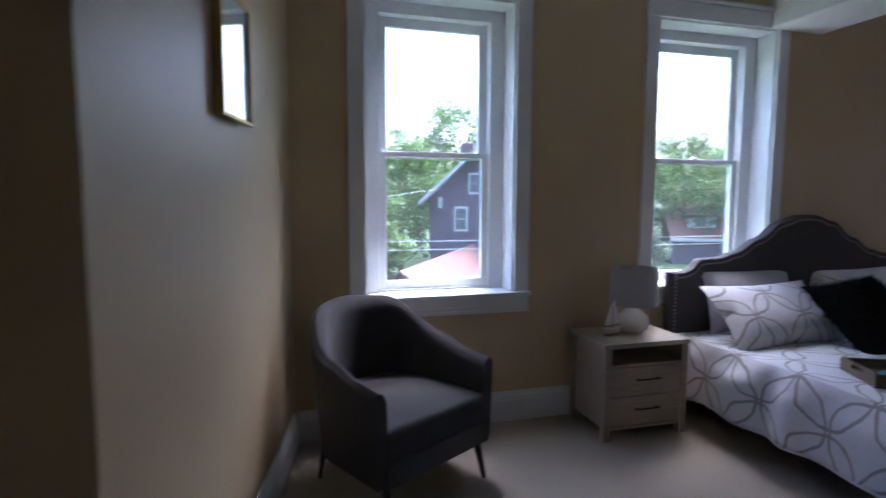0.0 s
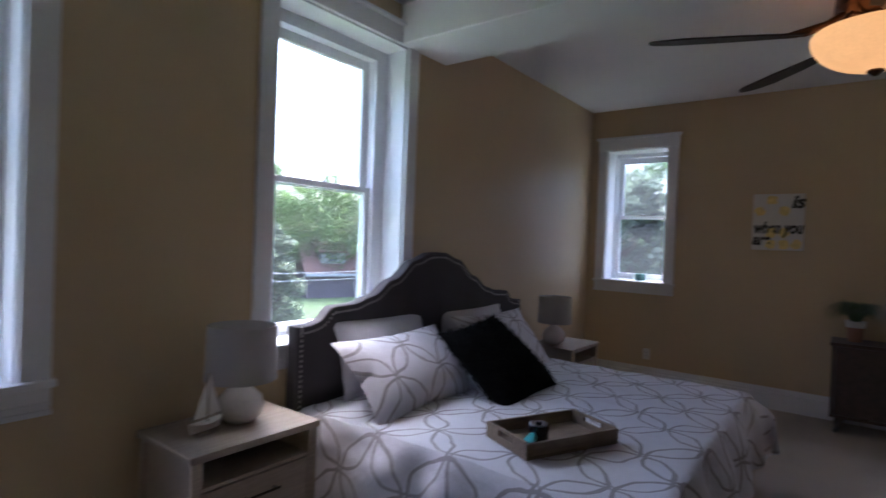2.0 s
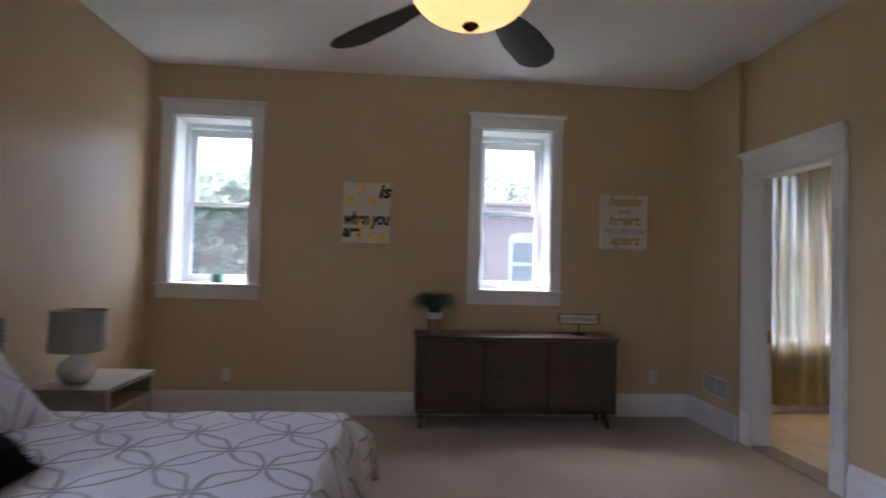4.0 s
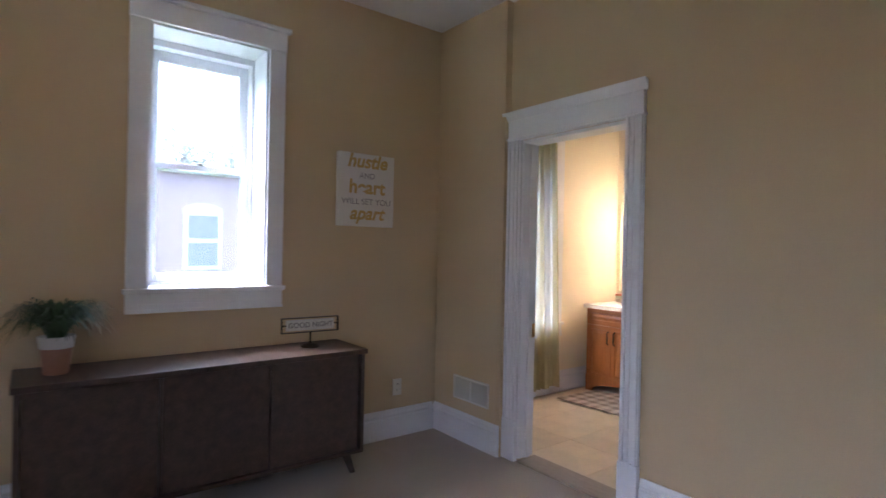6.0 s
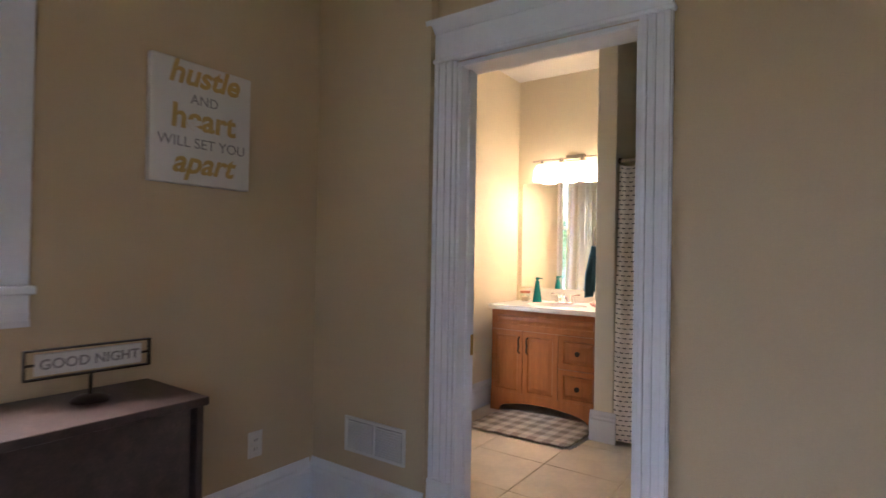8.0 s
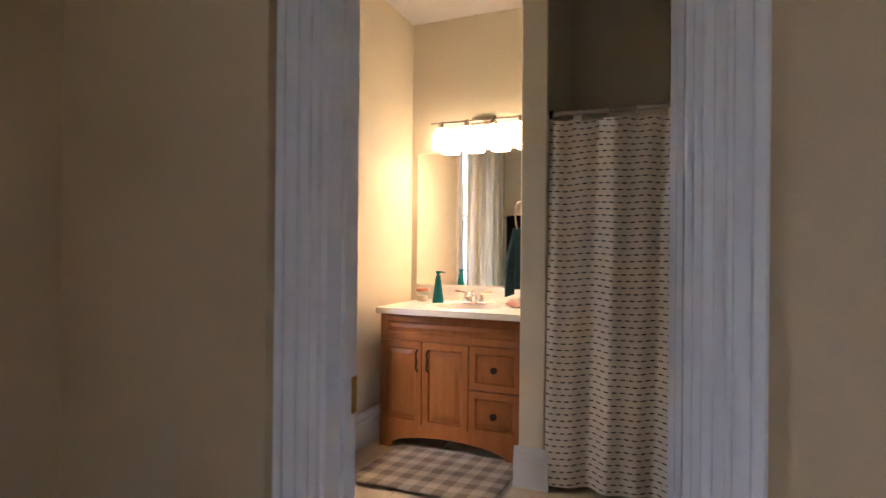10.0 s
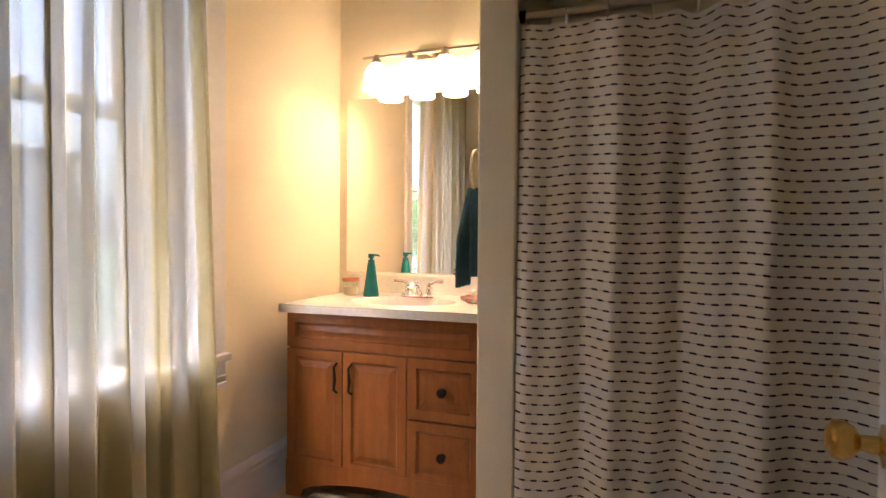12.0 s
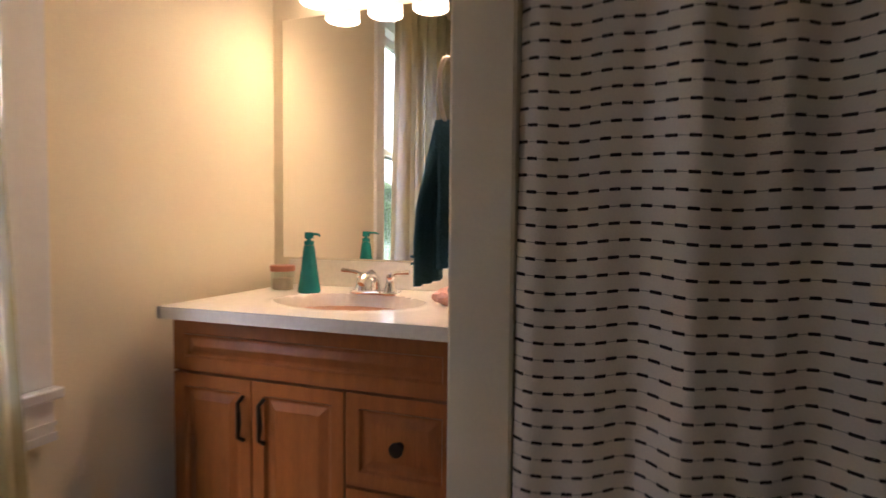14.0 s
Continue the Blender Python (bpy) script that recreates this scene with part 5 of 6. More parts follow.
def soap_dispenser():
    c = thing("soap_dispenser", pose(-0.15, -7.07, 0.8405), "teal glass pump soap dispenser on the vanity", "soap dispenser")
    part("bottle", lathe([(0, 0), (0.036, 0), (0.039, 0.004), (0.037, 0.02), (0.027, 0.09), (0.02, 0.15), (0.0165, 0.163), (0, 0.164)], 24), M_TEAL, c, smooth=True)
    part("pump_head", lathe([(0.017, 0.1645), (0.0165, 0.178), (0.008, 0.18), (0.008, 0.186), (0.015, 0.187), (0.015, 0.208), (0, 0.209)], 16), M_TEAL, c, "teal plastic pump", True)
    part("nozzle", tube(((-0.008, 0, 0.203), (-0.045, 0.012, 0.201), (-0.052, 0.014, 0.196)), [0.005, 0.004, 0.003], 8), M_TEAL, c, smooth=True)


soap_dispenser()


def glass_jar():
    c = thing("candle_jar", pose(-0.028, -7.09, 0.8405), "small clear glass candle jar with copper lid", "candle")
    part("wax", lathe([(0, 0.004), (0.036, 0.004), (0.036, 0.042), (0, 0.042)], 24), M_WAX, c, "pale peach wax", True)
    part("jar", lathe([(0, 0.0), (0.042, 0.0), (0.042, 0.068), (0.039, 0.068), (0.039, 0.003), (0, 0.003)], 24), M_CLEAR, c, smooth=True)
    part("lid", lathe([(0.043, 0.069), (0.044, 0.072), (0.044, 0.088), (0.038, 0.09), (0.012, 0.09), (0, 0.091)], 24), M_COPPER, c, "copper lid", True)


glass_jar()


def soap_dish():
    c = thing("soap_bag", pose(-0.705, -6.975, 0.8405, 0, 0, 15), "small pink and white wrapped soap bundle", "soap")
    bm = bmesh.new()
    bmesh.ops.create_icosphere(bm, subdivisions=3, radius=1.0)
    for v in bm.verts:
        k = 1 + 0.22 * noise.noise(v.co * 2.5)
        v.co = Vector((v.co.x * 0.062 * k, v.co.y * 0.04 * k, max(0.0, 0.026 + v.co.z * 0.030 * k)))
    part("soap", bm, M_PINK, c)
    part("ribbon", bbox(-0.012, -0.036, 0.004, 0.016, 0.036, 0.058, 0.008, 2), M_POTWHITE, c, "white paper band")


soap_dish()


def mirror():
    c = thing("wall_mirror", pose(0, 0, 0), "large frameless bathroom wall mirror", "mirror")
    bm = bbox(VX0 + 0.02, YS + 0.001, 0.945, 0.108, YS + 0.007, 1.872, 0.0015, 1)
    part("mirror_glass", bm, M_MIRROR, c)
    for x in (-0.65, 0.02):
        part("clip", bbox(x - 0.009, YS + 0.001, 0.9405, x + 0.009, YS + 0.011, 0.950, 0.002, 1), M_PLASTIC, c)


mirror()


def vanity_light():
    c = thing("vanity_light", pose(0, 0, 0), "brushed nickel bar light with four frosted shades", "wall light")
    cx, z = -0.387, 2.05
    part("wall_plate", bbox(cx - 0.085, YS + 0.001, z - 0.015, cx + 0.085, YS + 0.022, z + 0.045, 0.008, 3), M_NICKEL, c, smooth=True)
    part("bar", tube(((cx - 0.352, YS + 0.095, z), (cx + 0.352, YS + 0.095, z)), 0.009, 10), M_NICKEL, c, smooth=True)
    part("bracket", tube(((cx, YS + 0.02, z + 0.012), (cx, YS + 0.095, z)), 0.011, 10), M_NICKEL, c, smooth=True)
    for k in range(4):
        x = cx - 0.2765 + 0.1843 * k
        part("socket_cup", lathe([(0, 0.012), (0.012, 0.012), (0.014, 0.0), (0.030, -0.028), (0.030, -0.034), (0, -0.034)], 18, at=(x, YS + 0.095, z)), M_NICKEL, c, smooth=True)
        s = part("glass_shade", lathe([(0.028, -0.0345), (0.05, -0.06), (0.062, -0.09), (0.064, -0.13), (0.068, -0.172), (0.064, -0.172), (0.060, -0.13), (0.058, -0.09), (0.046, -0.06), (0.026, -0.037)], 24, at=(x, YS + 0.095, z)), M_FROST, c, "glowing frosted bell shade", True)
        part("bulb", lathe([(0, -0.05), (0.016, -0.06), (0.03, -0.10), (0.026, -0.13), (0, -0.145)], 14, at=(x, YS + 0.095, z)), M_BULB, s, smooth=True)


vanity_light()


def hand_towel():
    c = thing("hand_towel", pose(-0.8525, -6.62, 0), "teal terry hand towel hanging from a ring", "towel")
    zr = 1.37
    part("ring_mount", lathe([(0, 0), (0.025, 0), (0.024, 0.01), (0.01, 0.016), (0.009, 0.04), (0, 0.04)], 16), M_NICKEL, c, smooth=True).matrix_basis = pose(0, 0, zr + 0.075, 0, 90, 0)
    pts = [(0.045, 0.075 * math.sin(a), zr + 0.075 * math.cos(a)) for a in [2 * math.pi * k / 24 for k in range(25)]]
    part("ring", tube(pts, 0.005, 8), M_NICKEL, c, smooth=True)

    def drape(off, z1, sg):
        def place(u, v):
            z = (zr - 0.065) + (z1 - (zr - 0.065)) * v
            spread = 0.04 + 0.05 * min(1, v * 1.4) ** 0.8
            y = (u * 2 - 1) * spread
            fold = 0.014 * math.sin(u * 19 + sg) * (1 - 0.35 * v)
            return (0.045 + off * min(1, v * 1.6 + 0.15) + fold, y, z)
        return grid(30, 26, place)

    for off, z1, sg in ((0.045, 0.945, 0.0), (-0.018, 0.985, 1.3)):
        t = part("towel_fall", drape(off, z1, sg), M_TOWEL, c, smooth=True)
        s = t.modifiers.new("thick", "SOLIDIFY")
        s.thickness = 0.008
    for z in (0.99, 1.005):
        part("woven_band", bbox(0.102, -0.085, z, 0.1035, 0.085, z + 0.006, 0.0), M_TOWEL, c)


hand_towel()


def bath_towel():
    c = thing("bath_towel", pose(0, 0, 0), "navy terry bath towel folded over a bar", "towel")
    y = YD2 - 0.075
    part("towel_cloth", bbox(-0.36, y - 0.03, 0.86, 0.08, y - 0.010, 1.555, 0.009, 3), M_NAVY, c, smooth=True)
    part("towel_cloth", bbox(-0.36, y + 0.010, 0.95, 0.08, y + 0.028, 1.555, 0.008, 3), M_NAVY, c, smooth=True)
    part("towel_fold", bbox(-0.36, y - 0.03, 1.5551, 0.08, y + 0.028, 1.572, 0.008, 3), M_NAVY, c, smooth=True)
    b = thing("towel_bar", pose(0, 0, 0), "brushed nickel towel bar on the wall", "towel bar")
    part("bar", tube(((-0.50, y, 1.545), (0.125, y, 1.545)), 0.008, 10), M_NICKEL, b, smooth=True)
    for x in (-0.49, 0.115):
        part("post", tube(((x, y, 1.545), (x, YD2 - 0.013, 1.545)), [0.011, 0.018], 12), M_NICKEL, b, smooth=True)


bath_towel()


def shower_curtain():
    x0, x1, y = -0.987, -2.41, -6.53
    zt, zb = 1.845, 0.03
    rod = thing("curtain_rod", pose(0, 0, 0), "chrome tension rod over the tub", "curtain rod")
    part("rod", tube(((x0 + 0.012, y, 1.875), (-2.429, y, 1.875)), 0.0125, 12), M_NICKEL, rod, smooth=True)
    part("end_cap", tube(((-0.9845, y, 1.875), (-1.005, y, 1.875)), 0.02, 14), M_BRONZE, rod, smooth=True)
    length = 2.15

    def place(u, v):
        x = x0 - (x0 - x1) * u
        s = u * 1.515
        amp = 0.018 + 0.010 * v
        w = amp * math.sin(s * 19.5 + 1.1 * math.sin(s * 5)) + 0.013 * math.sin(s * 41 + 2 * v) + 0.035 * noise.noise(Vector((s * 2.2, v * 0.7, 3.0)))
        sag = 0.014 * abs(math.sin(s * math.pi / 0.132)) * max(0, 1 - v * 9)
        return (x, y + w + 0.03 * v, zt - sag - (zt - zb) * v)

    bm = grid(220, 60, place, lambda u, v: (u * length, (1 - v) * (zt - zb) + 0.011 * noise.noise(Vector((u * 9, v * 1.5, 0)))))
    c = part("shower_curtain", bm, M_DASH, smooth=True)
    tagged(c, "white shower curtain with rows of black woven dashes", "shower curtain")
    first = None
    for k in range(12):
        x = x0 - 0.02 - k * 0.132
        m = pose(x, y, 1.864)
        if first is None:
            r = tube([(0, 0.026 * math.sin(a), -0.010 + 0.034 * math.cos(a)) for a in [2 * math.pi * i / 16 for i in range(17)]], 0.0022, 6)
            first = part("curtain_ring", r, M_CHROME, smooth=True)
            first.matrix_basis = m
            tagged(first, "thin chrome curtain ring on the rod", "curtain ring", "shower curtain rings")
        else:
            copy_thing(first, m)


shower_curtain()


def bathtub():
    c = thing("bathtub", pose(0, 0, 0), "white enamel bathtub behind the curtain", "bathtub")
    part("apron", bbox(-2.428, -6.65, -0.011, -0.985, -6.60, 0.46, 0.012, 3), M_TUB, c, smooth=True)
    part("rim_back", bbox(-2.428, YS + 0.002, 0.40, -0.985, -7.10, 0.46, 0.012, 3), M_TUB, c, smooth=True)
    part("tub_floor", bbox(-2.428, -7.099, -0.011, -0.985, -6.651, 0.10, 0.01, 2), M_TUB, c, smooth=True)


bathtub()


def sheer_curtain():
    rod = thing("window_rod", pose(0, 0, 0), "thin white curtain rod over the bathroom window", "curtain rod")
    part("rod", tube(((XE - 0.075, -5.20, 2.53), (XE - 0.075, -6.36, 2.53)), 0.008, 10), M_PLASTIC, rod, smooth=True)
    for y in (-5.23, -6.33):
        part("bracket", tube(((XE - 0.075, y, 2.53), (XE - 0.027, y, 2.53)), 0.007, 8), M_PLASTIC, rod, smooth=True)

    def panel(ya, yb, seed, wide_a, wide_b):
        ln = 2.45

        def place(u, v):
            yt = ya + (yb - ya) * u
            ybot = (ya + wide_a) + (yb + wide_b - ya - wide_a) * u
            yy = yt + (ybot - yt) * v
            s = u * 7.2 + seed
            a = 0.030 + 0.020 * v
            w = a * math.sin(s * 4.6 + 1.3 * math.sin(s * 1.7)) + 0.014 * math.sin(s * 11.7 + v * 1.5) + 0.02 * noise.noise(Vector((s, v, seed)))
            return (XE - 0.085 + w, yy + 0.012 * math.sin(s * 9.2), 2.54 - ln * v - 0.10 * (v > 2))
        return grid(130, 30, place)

    for ya, yb, sd, wa, wb in ((-6.20, -5.74, 0.0, -0.11, 0.02), (-5.72, -5.26, 4.1, -0.02, 0.03)):
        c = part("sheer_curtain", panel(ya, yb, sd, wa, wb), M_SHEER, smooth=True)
        tagged(c, "sheer white voile curtain panel, lamplight in its amber colour, reaching the floor", "curtain", "sheer curtains")


sheer_curtain()


def rug():
    def place(u, v):
        return (-0.79 + 0.76 * u - 0.04 * v, -6.18 - 0.56 * v + 0.03 * u, 0.012 + 0.004 * noise.noise(Vector((u * 5, v * 5, 0))))

    bm = grid(30, 22, place, lambda u, v: (u * 0.76, v * 0.56))
    c = part("bath_rug", bm, M_PLAID, smooth=True)
    s = c.modifiers.new("thick", "SOLIDIFY")
    s.thickness = 0.010
    tagged(c, "fringed beige and grey plaid cotton bath rug", "rug")
    rnd = random.Random(8)
    fr = bmesh.new()
    for k in range(60):
        q = (k + 0.5) / 60
        for x, y, d in ((-0.79 - 0.04 * q, -6.18 - 0.56 * q, -1), (-0.03 - 0.04 * q, -6.15 - 0.56 * q, 1)):
            tube(((x, y, 0.007), (x + d * rnd.uniform(0.018, 0.03), y + rnd.uniform(-0.006, 0.006), 0.003)), 0.0018, 4, fr)
    f = part("fringe", fr, M_POTWHITE, c)
    tagged(f, "short white cotton fringe", kind="stuff")


rug()


# ---------------------------------------------------------------- outside
GZ = -4.2
M_GRASS = mat("lawn", (0.055, 0.095, 0.03), 0.95, vary=0.4, scale=0.6, bscale=20, fine=0.3)
M_SHINGLE = mat("purple_brown_shingle", (0.10, 0.08, 0.10), 0.85, vary=0.15, scale=2, bscale=14, fine=0.2, stretch=(1, 1, 6))
M_ROOF = mat("salmon_roof_shingle", (0.17, 0.088, 0.072), 0.9, vary=0.15, scale=2, bscale=12, fine=0.15)
M_EAVE = mat("white_eaves", (0.42, 0.42, 0.43), 0.6)
M_BRICKWALL = mat("red_brick", (0.22, 0.145, 0.14), 0.85, vary=0.12, scale=2, bscale=30, fine=0.25, stretch=(1, 1, 3))
M_WINDARK = mat("far_window_glass", (0.10, 0.115, 0.13), 0.15)
M_BARK = mat("bark", (0.11, 0.085, 0.06), 0.9, vary=0.2, bscale=30, fine=0.3)
M_LEAF = mat("tree_leaf", (0.115, 0.195, 0.055), 0.6, vary=0.5, scale=1.2, fine=0.3, bscale=6)
M_LEAFPALE = mat("tree_leaf_pale", (0.17, 0.21, 0.14), 0.6, vary=0.4, scale=1.2, fine=0.3, bscale=6)
for m in (M_LEAF, M_LEAFPALE):
    n, l = m.node_tree.nodes, m.node_tree.links
    col = n["Principled BSDF"].inputs["Base Color"].links[0].from_socket
    tl, mx = n.new("ShaderNodeBsdfTranslucent"), n.new("ShaderNodeMixShader")
    mx.inputs[0].default_value = 0.55
    l.new(col, tl.inputs[0]), l.new(n["Principled BSDF"].outputs[0], mx.inputs[1]), l.new(tl.outputs[0], mx.inputs[2])
    l.new(mx.outputs[0], n["Material Output"].inputs[0])
M_CABLE = mat("pale_cable", (0.45, 0.45, 0.46), 0.5)
bm = bmesh.new()
gv = [bm.verts.new(p) for p in ((-1500, -1500, GZ), (1500, -1500, GZ), (1500, 1500, GZ), (-1500, 1500, GZ))]
bm.faces.new(gv)
structure("ground", bm, M_GRASS, "green lawns below the upper windows", "ground")


def tree(x, y, height, spread, seed, leaf, label, lean=0.0):
    rnd = random.Random(seed)
    t = thing("tree", pose(x, y, GZ), label, "tree", "trees outside")
    limbs = tube(((0, 0, 0), (0.1, 0, height * 0.3), (lean, 0.1, height * 0.6), (lean, 0, height * 0.85)), [0.22, 0.17, 0.1, 0.03], 8)
    tips = []
    for k in range(11):
        a, z = rnd.uniform(0, 6.28), height * rnd.uniform(0.28, 0.7)
        r = spread * rnd.uniform(0.5, 0.9)
        e = Vector((r * math.cos(a), r * math.sin(a), z + rnd.uniform(0.1, 0.25) * height))
        tube(((0, 0, z), tuple(e * 0.5 + Vector((0, 0, z * 0.45))), tuple(e)), [0.07, 0.045, 0.015], 5, limbs)
        tips.append(e)
    part("trunk", limbs, M_BARK, t)
    verts, faces = [], []
    clumps = []
    for _ in range(52):
        a, zz = rnd.uniform(0, 6.28), rnd.uniform(0.1, 1.0)
        rad = spread * math.sqrt(max(0.05, 1 - (2 * (zz - 0.45)) ** 2 * 0.8)) * rnd.uniform(0.35, 1.0)
        clumps.append((Vector((rad * math.cos(a), rad * math.sin(a), height * (0.2 + 0.8 * zz))), spread * rnd.uniform(0.16, 0.34)))
    for c, r in clumps:
        for _ in range(190):
            d = Vector((rnd.gauss(0, 1), rnd.gauss(0, 1), rnd.gauss(0, 0.7)))
            p = c + d.normalized() * r * rnd.uniform(0.6, 1.05)
            s = rnd.uniform(0.10, 0.2)
            u = Vector((rnd.uniform(-1, 1), rnd.uniform(-1, 1), rnd.uniform(-0.6, 0.6))).normalized() * s
            w = u.cross(Vector((rnd.uniform(-1, 1), rnd.uniform(-1, 1), 1))).normalized() * s * 0.55
            i = len(verts)
            verts += [p - u, p + w, p + u, p - w]
            faces.append((i, i + 1, i + 2, i + 3))
    me = bpy.data.meshes.new("crown")
    me.from_pydata(verts, [], faces)
    me.materials.append(leaf)
    cr = new("crown", me)
    cr.parent = t
    tagged(cr, "leafy crown", kind="stuff")


tree(-4.7, 19.5, 6.9, 2.5, 1, M_LEAF, "dense green broadleaf tree beyond the lawn")
tree(-5.8, 20.0, 7.4, 3.2, 2, M_LEAF, "dense green broadleaf tree beyond the lawn")
tree(0.3, 33.0, 9.0, 3.6, 3, M_LEAF, "tall green tree behind the shingled house", 0.4)
tree(6.5, 44.0, 11.5, 5.0, 4, M_LEAF, "tall green tree behind the shingled house")
tree(8.2, 18.5, 5.9, 1.9, 5, M_LEAFPALE, "grey-green tree between the houses")
tree(16.0, 40.0, 10.2, 4.5, 6, M_LEAF, "tall green tree behind the dormered house")
tree(25.0, 42.0, 9.8, 4.5, 7, M_LEAF, "tall green tree behind the dormered house")
tree(41.0, 56.0, 12.0, 4.8, 8, M_LEAF, "tall green tree behind the dormered house")
tree(21.5, 22.5, 4.9, 1.6, 9, M_LEAF, "green tree beside the dormered house")
tree(-12.0, 34.0, 8.0, 4.2, 10, M_LEAF, "green tree far across the lawns")
tree(11.0, 3.5, 7.6, 3.0, 11, M_LEAFPALE, "pale green tree close outside the small window")
tree(12.5, 0.2, 7.9, 3.0, 12, M_LEAFPALE, "pale green tree close outside the small window")
tree(23.0, -6.0, 10.5, 4.2, 13, M_LEAFPALE, "pale green tree behind the brick building")
tree(22.0, -11.5, 10.0, 4.2, 14, M_LEAFPALE, "pale green tree behind the brick building")


rnd = random.Random(77)
for k in range(15):
    a = radians(100 - 6.2 * k)
    d = rnd.uniform(48, 62)
    tree(-4 + d * math.cos(a), d * math.sin(a), rnd.uniform(11.0, 15.0), rnd.uniform(4.5, 6.2), 100 + k, M_LEAF, "tall green tree in the far treeline")
tree(-4.2, 24.0, 7.2, 2.6, 31, M_LEAF, "dense green broadleaf tree beyond the lawn")
tree(9.6, 22.5, 6.0, 2.2, 32, M_LEAFPALE, "grey-green tree between the houses")
tree(13.5, 6.5, 8.2, 3.4, 33, M_LEAFPALE, "pale green tree close outside the small window")
tree(15.5, -1.2, 8.8, 3.2, 34, M_LEAFPALE, "pale green tree close outside the small window")


def far_window(parent, x, z, w, h, y):
    wd = part("window", bbox(x - w / 2 - 0.1, y - 0.06, z - 0.1, x + w / 2 + 0.1, y - 0.001, z + h + 0.1, 0.01, 1), M_EAVE, parent, "white far window surround")
    for a in (0, 1):
        part("pane", bbox(x - w / 2, y - 0.08, z + a * h / 2 + 0.02, x + w / 2, y - 0.061, z + (a + 1) * h / 2 - 0.02, 0.0), M_WINDARK, wd)


def gable_prism(x0, x1, y0, y1, ze, zr, over, t):
    """Two sloping roof slabs with the ridge along y."""
    cx = (x0 + x1) / 2
    sl = (zr - ze) / (cx - x0)
    slabs = []
    for s in (-1, 1):
        xe = cx + s * (cx - x0 + over)
        zo = ze - sl * over
        slabs.append(prism(((cx, zr), (xe, zo), (xe, zo + t), (cx, zr + t)), y0 - over, y1 + over))
    return slabs


def shingle_house():
    h = thing("shingled_house", pose(0.4, 25, 0, 0, 0, -22) @ pose(-0.25, -25, 0), "tall purple-brown shingled house with white eaves", "house")
    x0, x1, y0, y1, ze, zr = 0.25, 10.2, 25.0, 34.0, 1.7, 6.3
    cx = (x0 + x1) / 2
    part("wall", prism(((x0, GZ), (x1, GZ), (x1, ze), (cx, zr), (x0, ze)), y0, y1), M_SHINGLE, h)
    for s in gable_prism(x0, x1, y0, y1, ze, zr, 0.45, 0.16):
        part("roof", s, M_ROOF, h)
    for s in gable_prism(x0, x1, y0 - 0.48, y0 - 0.44, ze - 0.12, zr - 0.12, 0.45, 0.24):
        part("bargeboard", s, M_EAVE, h, "white bargeboard")
    part("bracket", bbox(0.75, 24.55, 1.0, 0.95, 25.0, 1.6, 0.02, 1), M_EAVE, h)
    part("chimney", bbox(1.5, 30.0, 1.6, 2.3, 30.9, 5.0, 0.03, 1), M_SHINGLE, h, "dark chimney stack")
    far_window(h, 2.75, 1.85, 0.62, 0.95, y0)
    far_window(h, 1.95, -0.15, 0.55, 1.15, y0)
    far_window(h, 1.9, -2.3, 0.9, 1.05, y0)
    far_window(h, 4.4, 1.6, 0.8, 1.2, y0)


shingle_house()


def garage():
    h = thing("garage", pose(-3.3, 14.3, 0, 0, 0, -31), "low garage with a salmon shingle roof", "garage")
    x0, x1, ze, zr = -1.3, 1.3, -1.9, -1.0
    part("wall", prism(((x0 + 0.25, GZ), (x1 - 0.25, GZ), (x1 - 0.25, ze - 0.1), (0, zr - 0.05), (x0 + 0.25, ze - 0.1)), 0.3, 13.0), M_SHINGLE, h)
    for s in gable_prism(x0 + 0.25, x1 - 0.25, 0.25, 13.1, ze + 0.16, zr, 0.25, 0.08):
        part("roof", s, M_ROOF, h)
    for x in (x0, x1):
        part("gutter", bbox(x - 0.07, 0.0, ze - 0.14, x + 0.07, 13.3, ze + 0.02, 0.02, 1), M_EAVE, h, "white gutter")


garage()


def dormer_house():
    h = thing("dormered_house", pose(28.0, 36.5, -0.95, 0, 0, -18) @ Matrix.Diagonal((0.64, 0.8, 0.92, 1)), "bungalow with salmon roof and white dormer", "house")
    part("wall", bbox(-3.6, 0, GZ, 4.6, 6, -1.0, 0.02, 1), M_SHINGLE, h)
    roof = bmesh.new()
    prof = ((-0.7, -1.15), (3.0, 1.95), (6.7, -1.15), (6.7, -1.0), (3.0, 2.15), (-0.7, -1.0))
    a = [roof.verts.new((-4.2, y, z)) for y, z in prof]
    b = [roof.verts.new((5.2, y, z)) for y, z in prof]
    roof.faces.new(a), roof.faces.new(b[::-1])
    for i in range(6):
        j = (i + 1) % 6
        roof.faces.new((a[i], b[i], b[j], a[j]))
    bmesh.ops.recalc_face_normals(roof, faces=roof.faces[:])
    part("roof", roof, M_ROOF, h)
    part("eaves", bbox(-4.25, -0.85, -1.3, 5.25, -0.68, -1.0, 0.02, 1), M_EAVE, h)
    d = part("dormer", bbox(-1.4, 0.45, -0.4, 2.4, 2.9, 1.15, 0.02, 1), M_EAVE, h, "white shed dormer")
    dr = prism(((-1.8, 1.16), (2.8, 1.16), (2.8, 1.3), (-1.8, 1.3)), 0.05, 3.1)
    for v in dr.verts:
        v.co.z += (v.co.y - 0.4) * 0.30
    part("dormer_roof", dr, M_ROOF, d)
    for x in (0.0, 0.75):
        part("dormer_window", bbox(x - 0.3, 0.40, 0.1, x + 0.3, 0.449, 0.95, 0.0), M_WINDARK, d)


dormer_house()


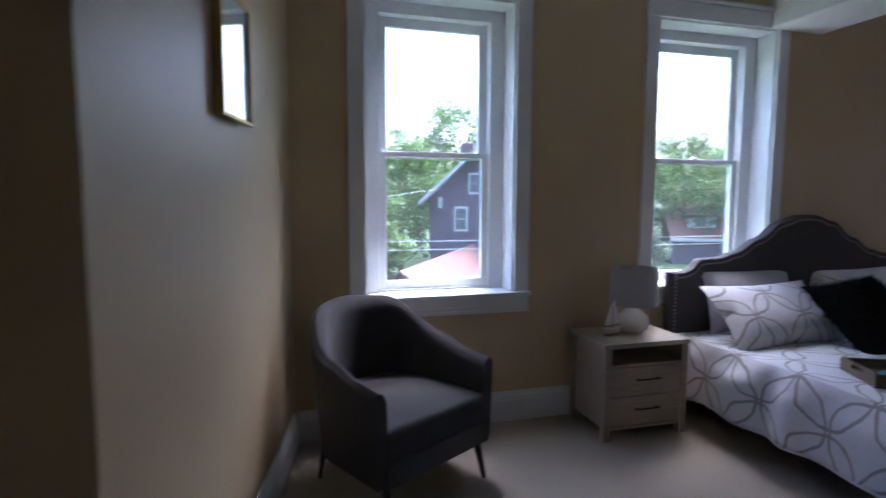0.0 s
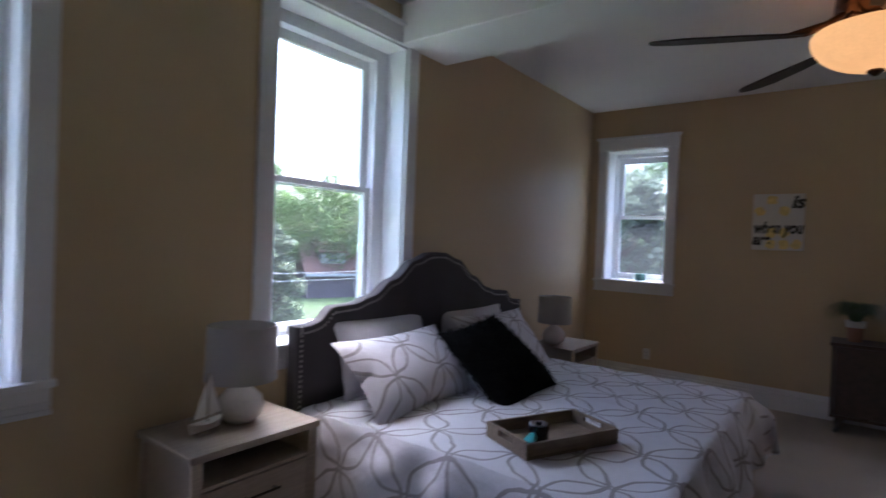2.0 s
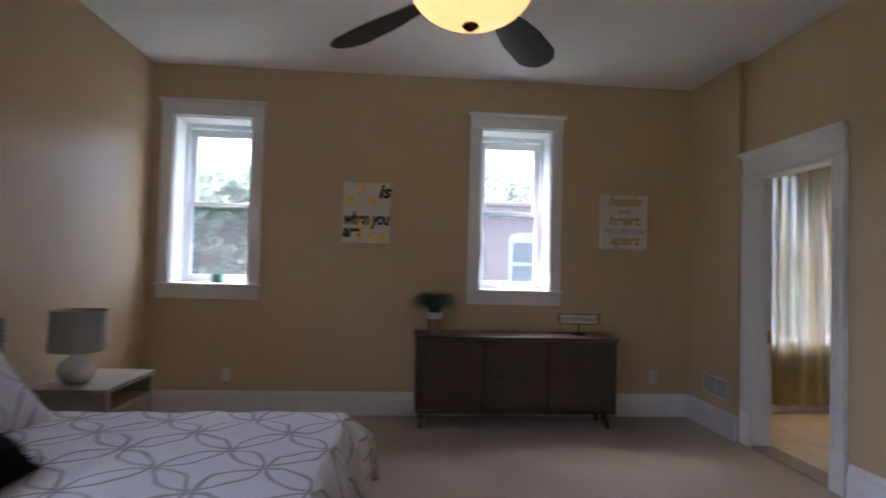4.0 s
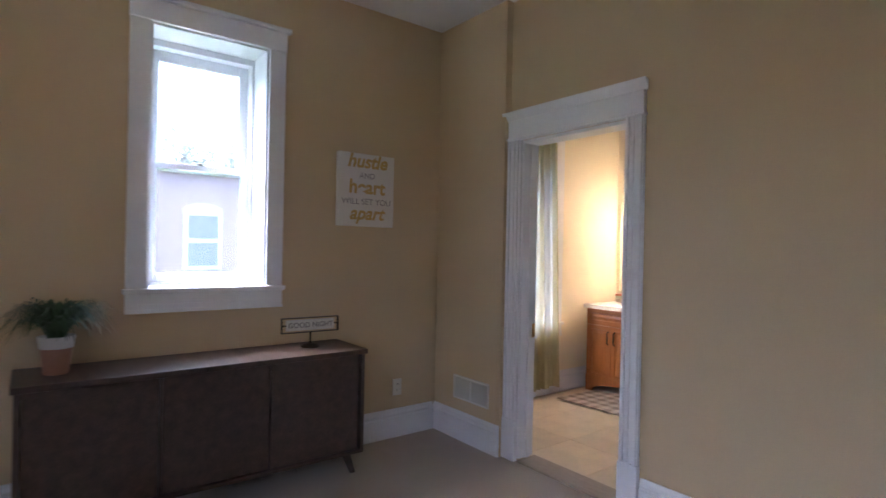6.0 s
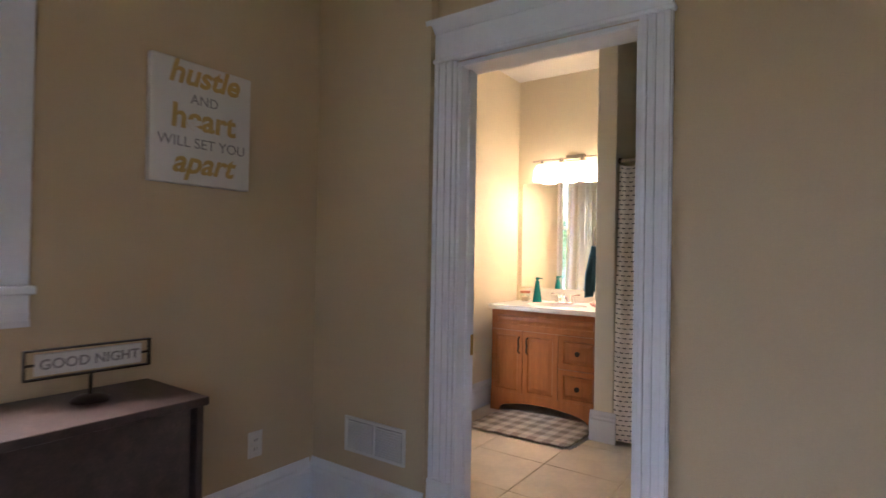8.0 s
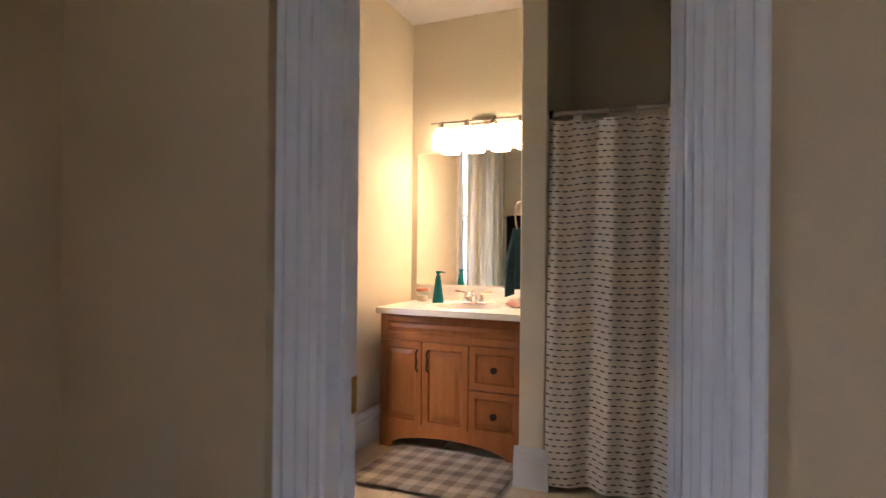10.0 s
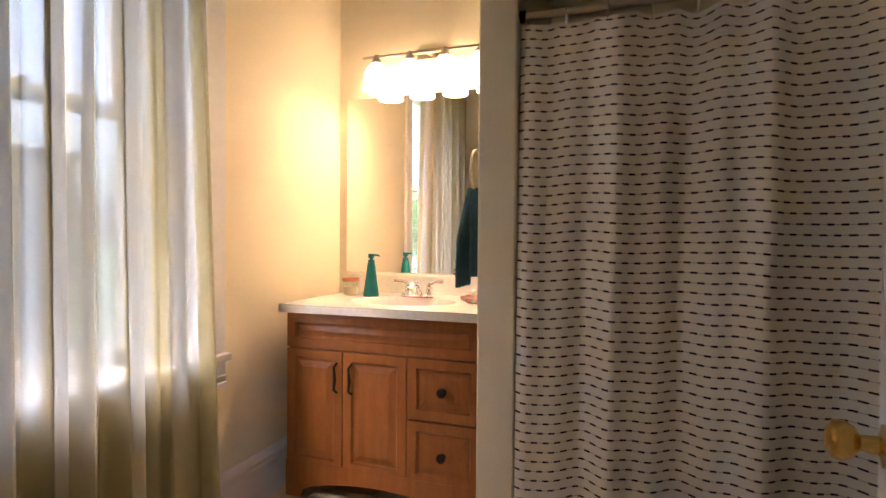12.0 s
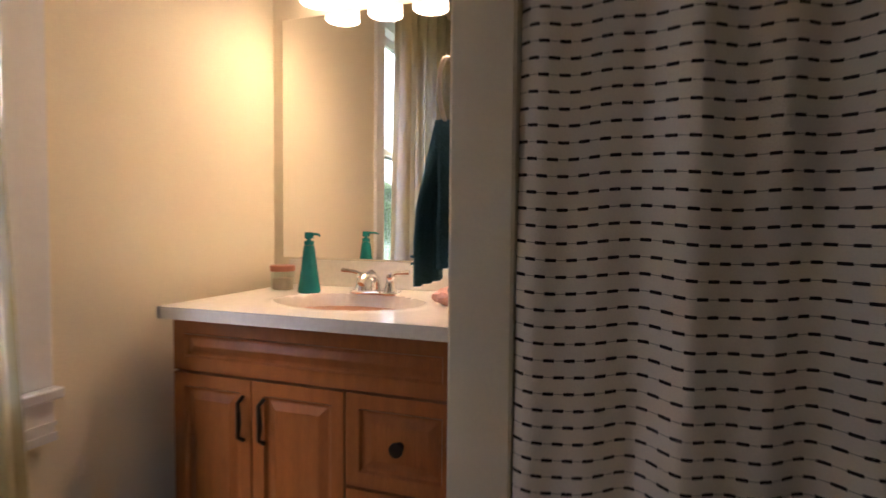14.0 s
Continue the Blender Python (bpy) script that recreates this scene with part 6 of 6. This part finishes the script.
def brick_house():
    h = thing("brick_building", pose(0, 0, 0), "red brick building with white arched windows", "building")
    x0 = 14.0
    part("wall", bbox(x0, -16.0, GZ, x0 + 9, -3.6, 3.45, 0.02, 1), M_BRICKWALL, h)
    part("parapet", bbox(x0 - 0.12, -16.1, 3.451, x0 + 9, -3.5, 3.62, 0.03, 1), M_BRICKWALL, h)
    for y in (-6.45, -9.2, -11.9):
        for z in (0.55, -2.9):
            w = part("window", bbox(x0 - 0.08, y - 0.55, z, x0 - 0.001, y + 0.55, z + 1.75, 0.02, 1), M_EAVE, h, "white window surround")
            ar = lathe([(0, 0), (0.55, 0), (0.55, 0.078), (0, 0.078)], 24)
            turned(ar, pose(x0 - 0.079, y, z + 1.75, 0, 90, 0) @ Matrix.Diagonal((0.45, 1, 1, 1)))
            part("arch", ar, M_EAVE, w)
            for k in (0, 1):
                part("pane", bbox(x0 - 0.10, y - 0.42, z + 0.12 + k * 0.82, x0 - 0.081, y + 0.42, z + 0.82 + k * 0.82, 0.0), M_WINDARK, w)


brick_house()

for pts in (((-30, 11.5, 0.35), (0, 11.8, 0.26), (30, 11.2, 0.35)), ((-30, 11.5, 0.12), (0, 11.9, 0.0), (30, 11.2, 0.1)), ((-18, 11.0, -0.6), (-2.5, 14.5, 1.75), (1.0, 24.4, 2.0))):
    w = part("overhead_cable", tube(pts, 0.012, 5), M_CABLE)
    tagged(w, "pale overhead utility cable crossing the view", "cable", "overhead cables")

# ---------------------------------------------------------------- floor tiles
tl = bbox(-0.2258, -0.2258, -0.010, 0.2258, 0.2258, 0.0, 0.0015, 1)
tile_mesh = bpy.data.meshes.new("tile")
tl.to_mesh(tile_mesh)
tl.free()
tile_mesh.materials.append(M_TILE)
oi = M_TILE.node_tree.nodes.new("ShaderNodeObjectInfo")
tn = M_TILE.node_tree
hue = tn.nodes.new("ShaderNodeHueSaturation")
src = tn.nodes["Principled BSDF"].inputs["Base Color"].links[0].from_socket
tn.links.new(src, hue.inputs["Color"])
vr = tn.nodes.new("ShaderNodeMapRange")
vr.inputs[3].default_value, vr.inputs[4].default_value = 0.9, 1.08
tn.links.new(oi.outputs["Random"], vr.inputs[0])
tn.links.new(vr.outputs[0], hue.inputs["Value"])
tn.links.new(hue.outputs[0], tn.nodes["Principled BSDF"].inputs["Base Color"])
for i in range(6):
    for j in range(5):
        x, y = XE - 0.24 - i * 0.455, YD2 - 0.25 - j * 0.455
        if x - 0.23 < -2.42:
            continue
        o = new("tile", tile_mesh)
        o.parent, o.location = bath_floor, (x, y, 0)
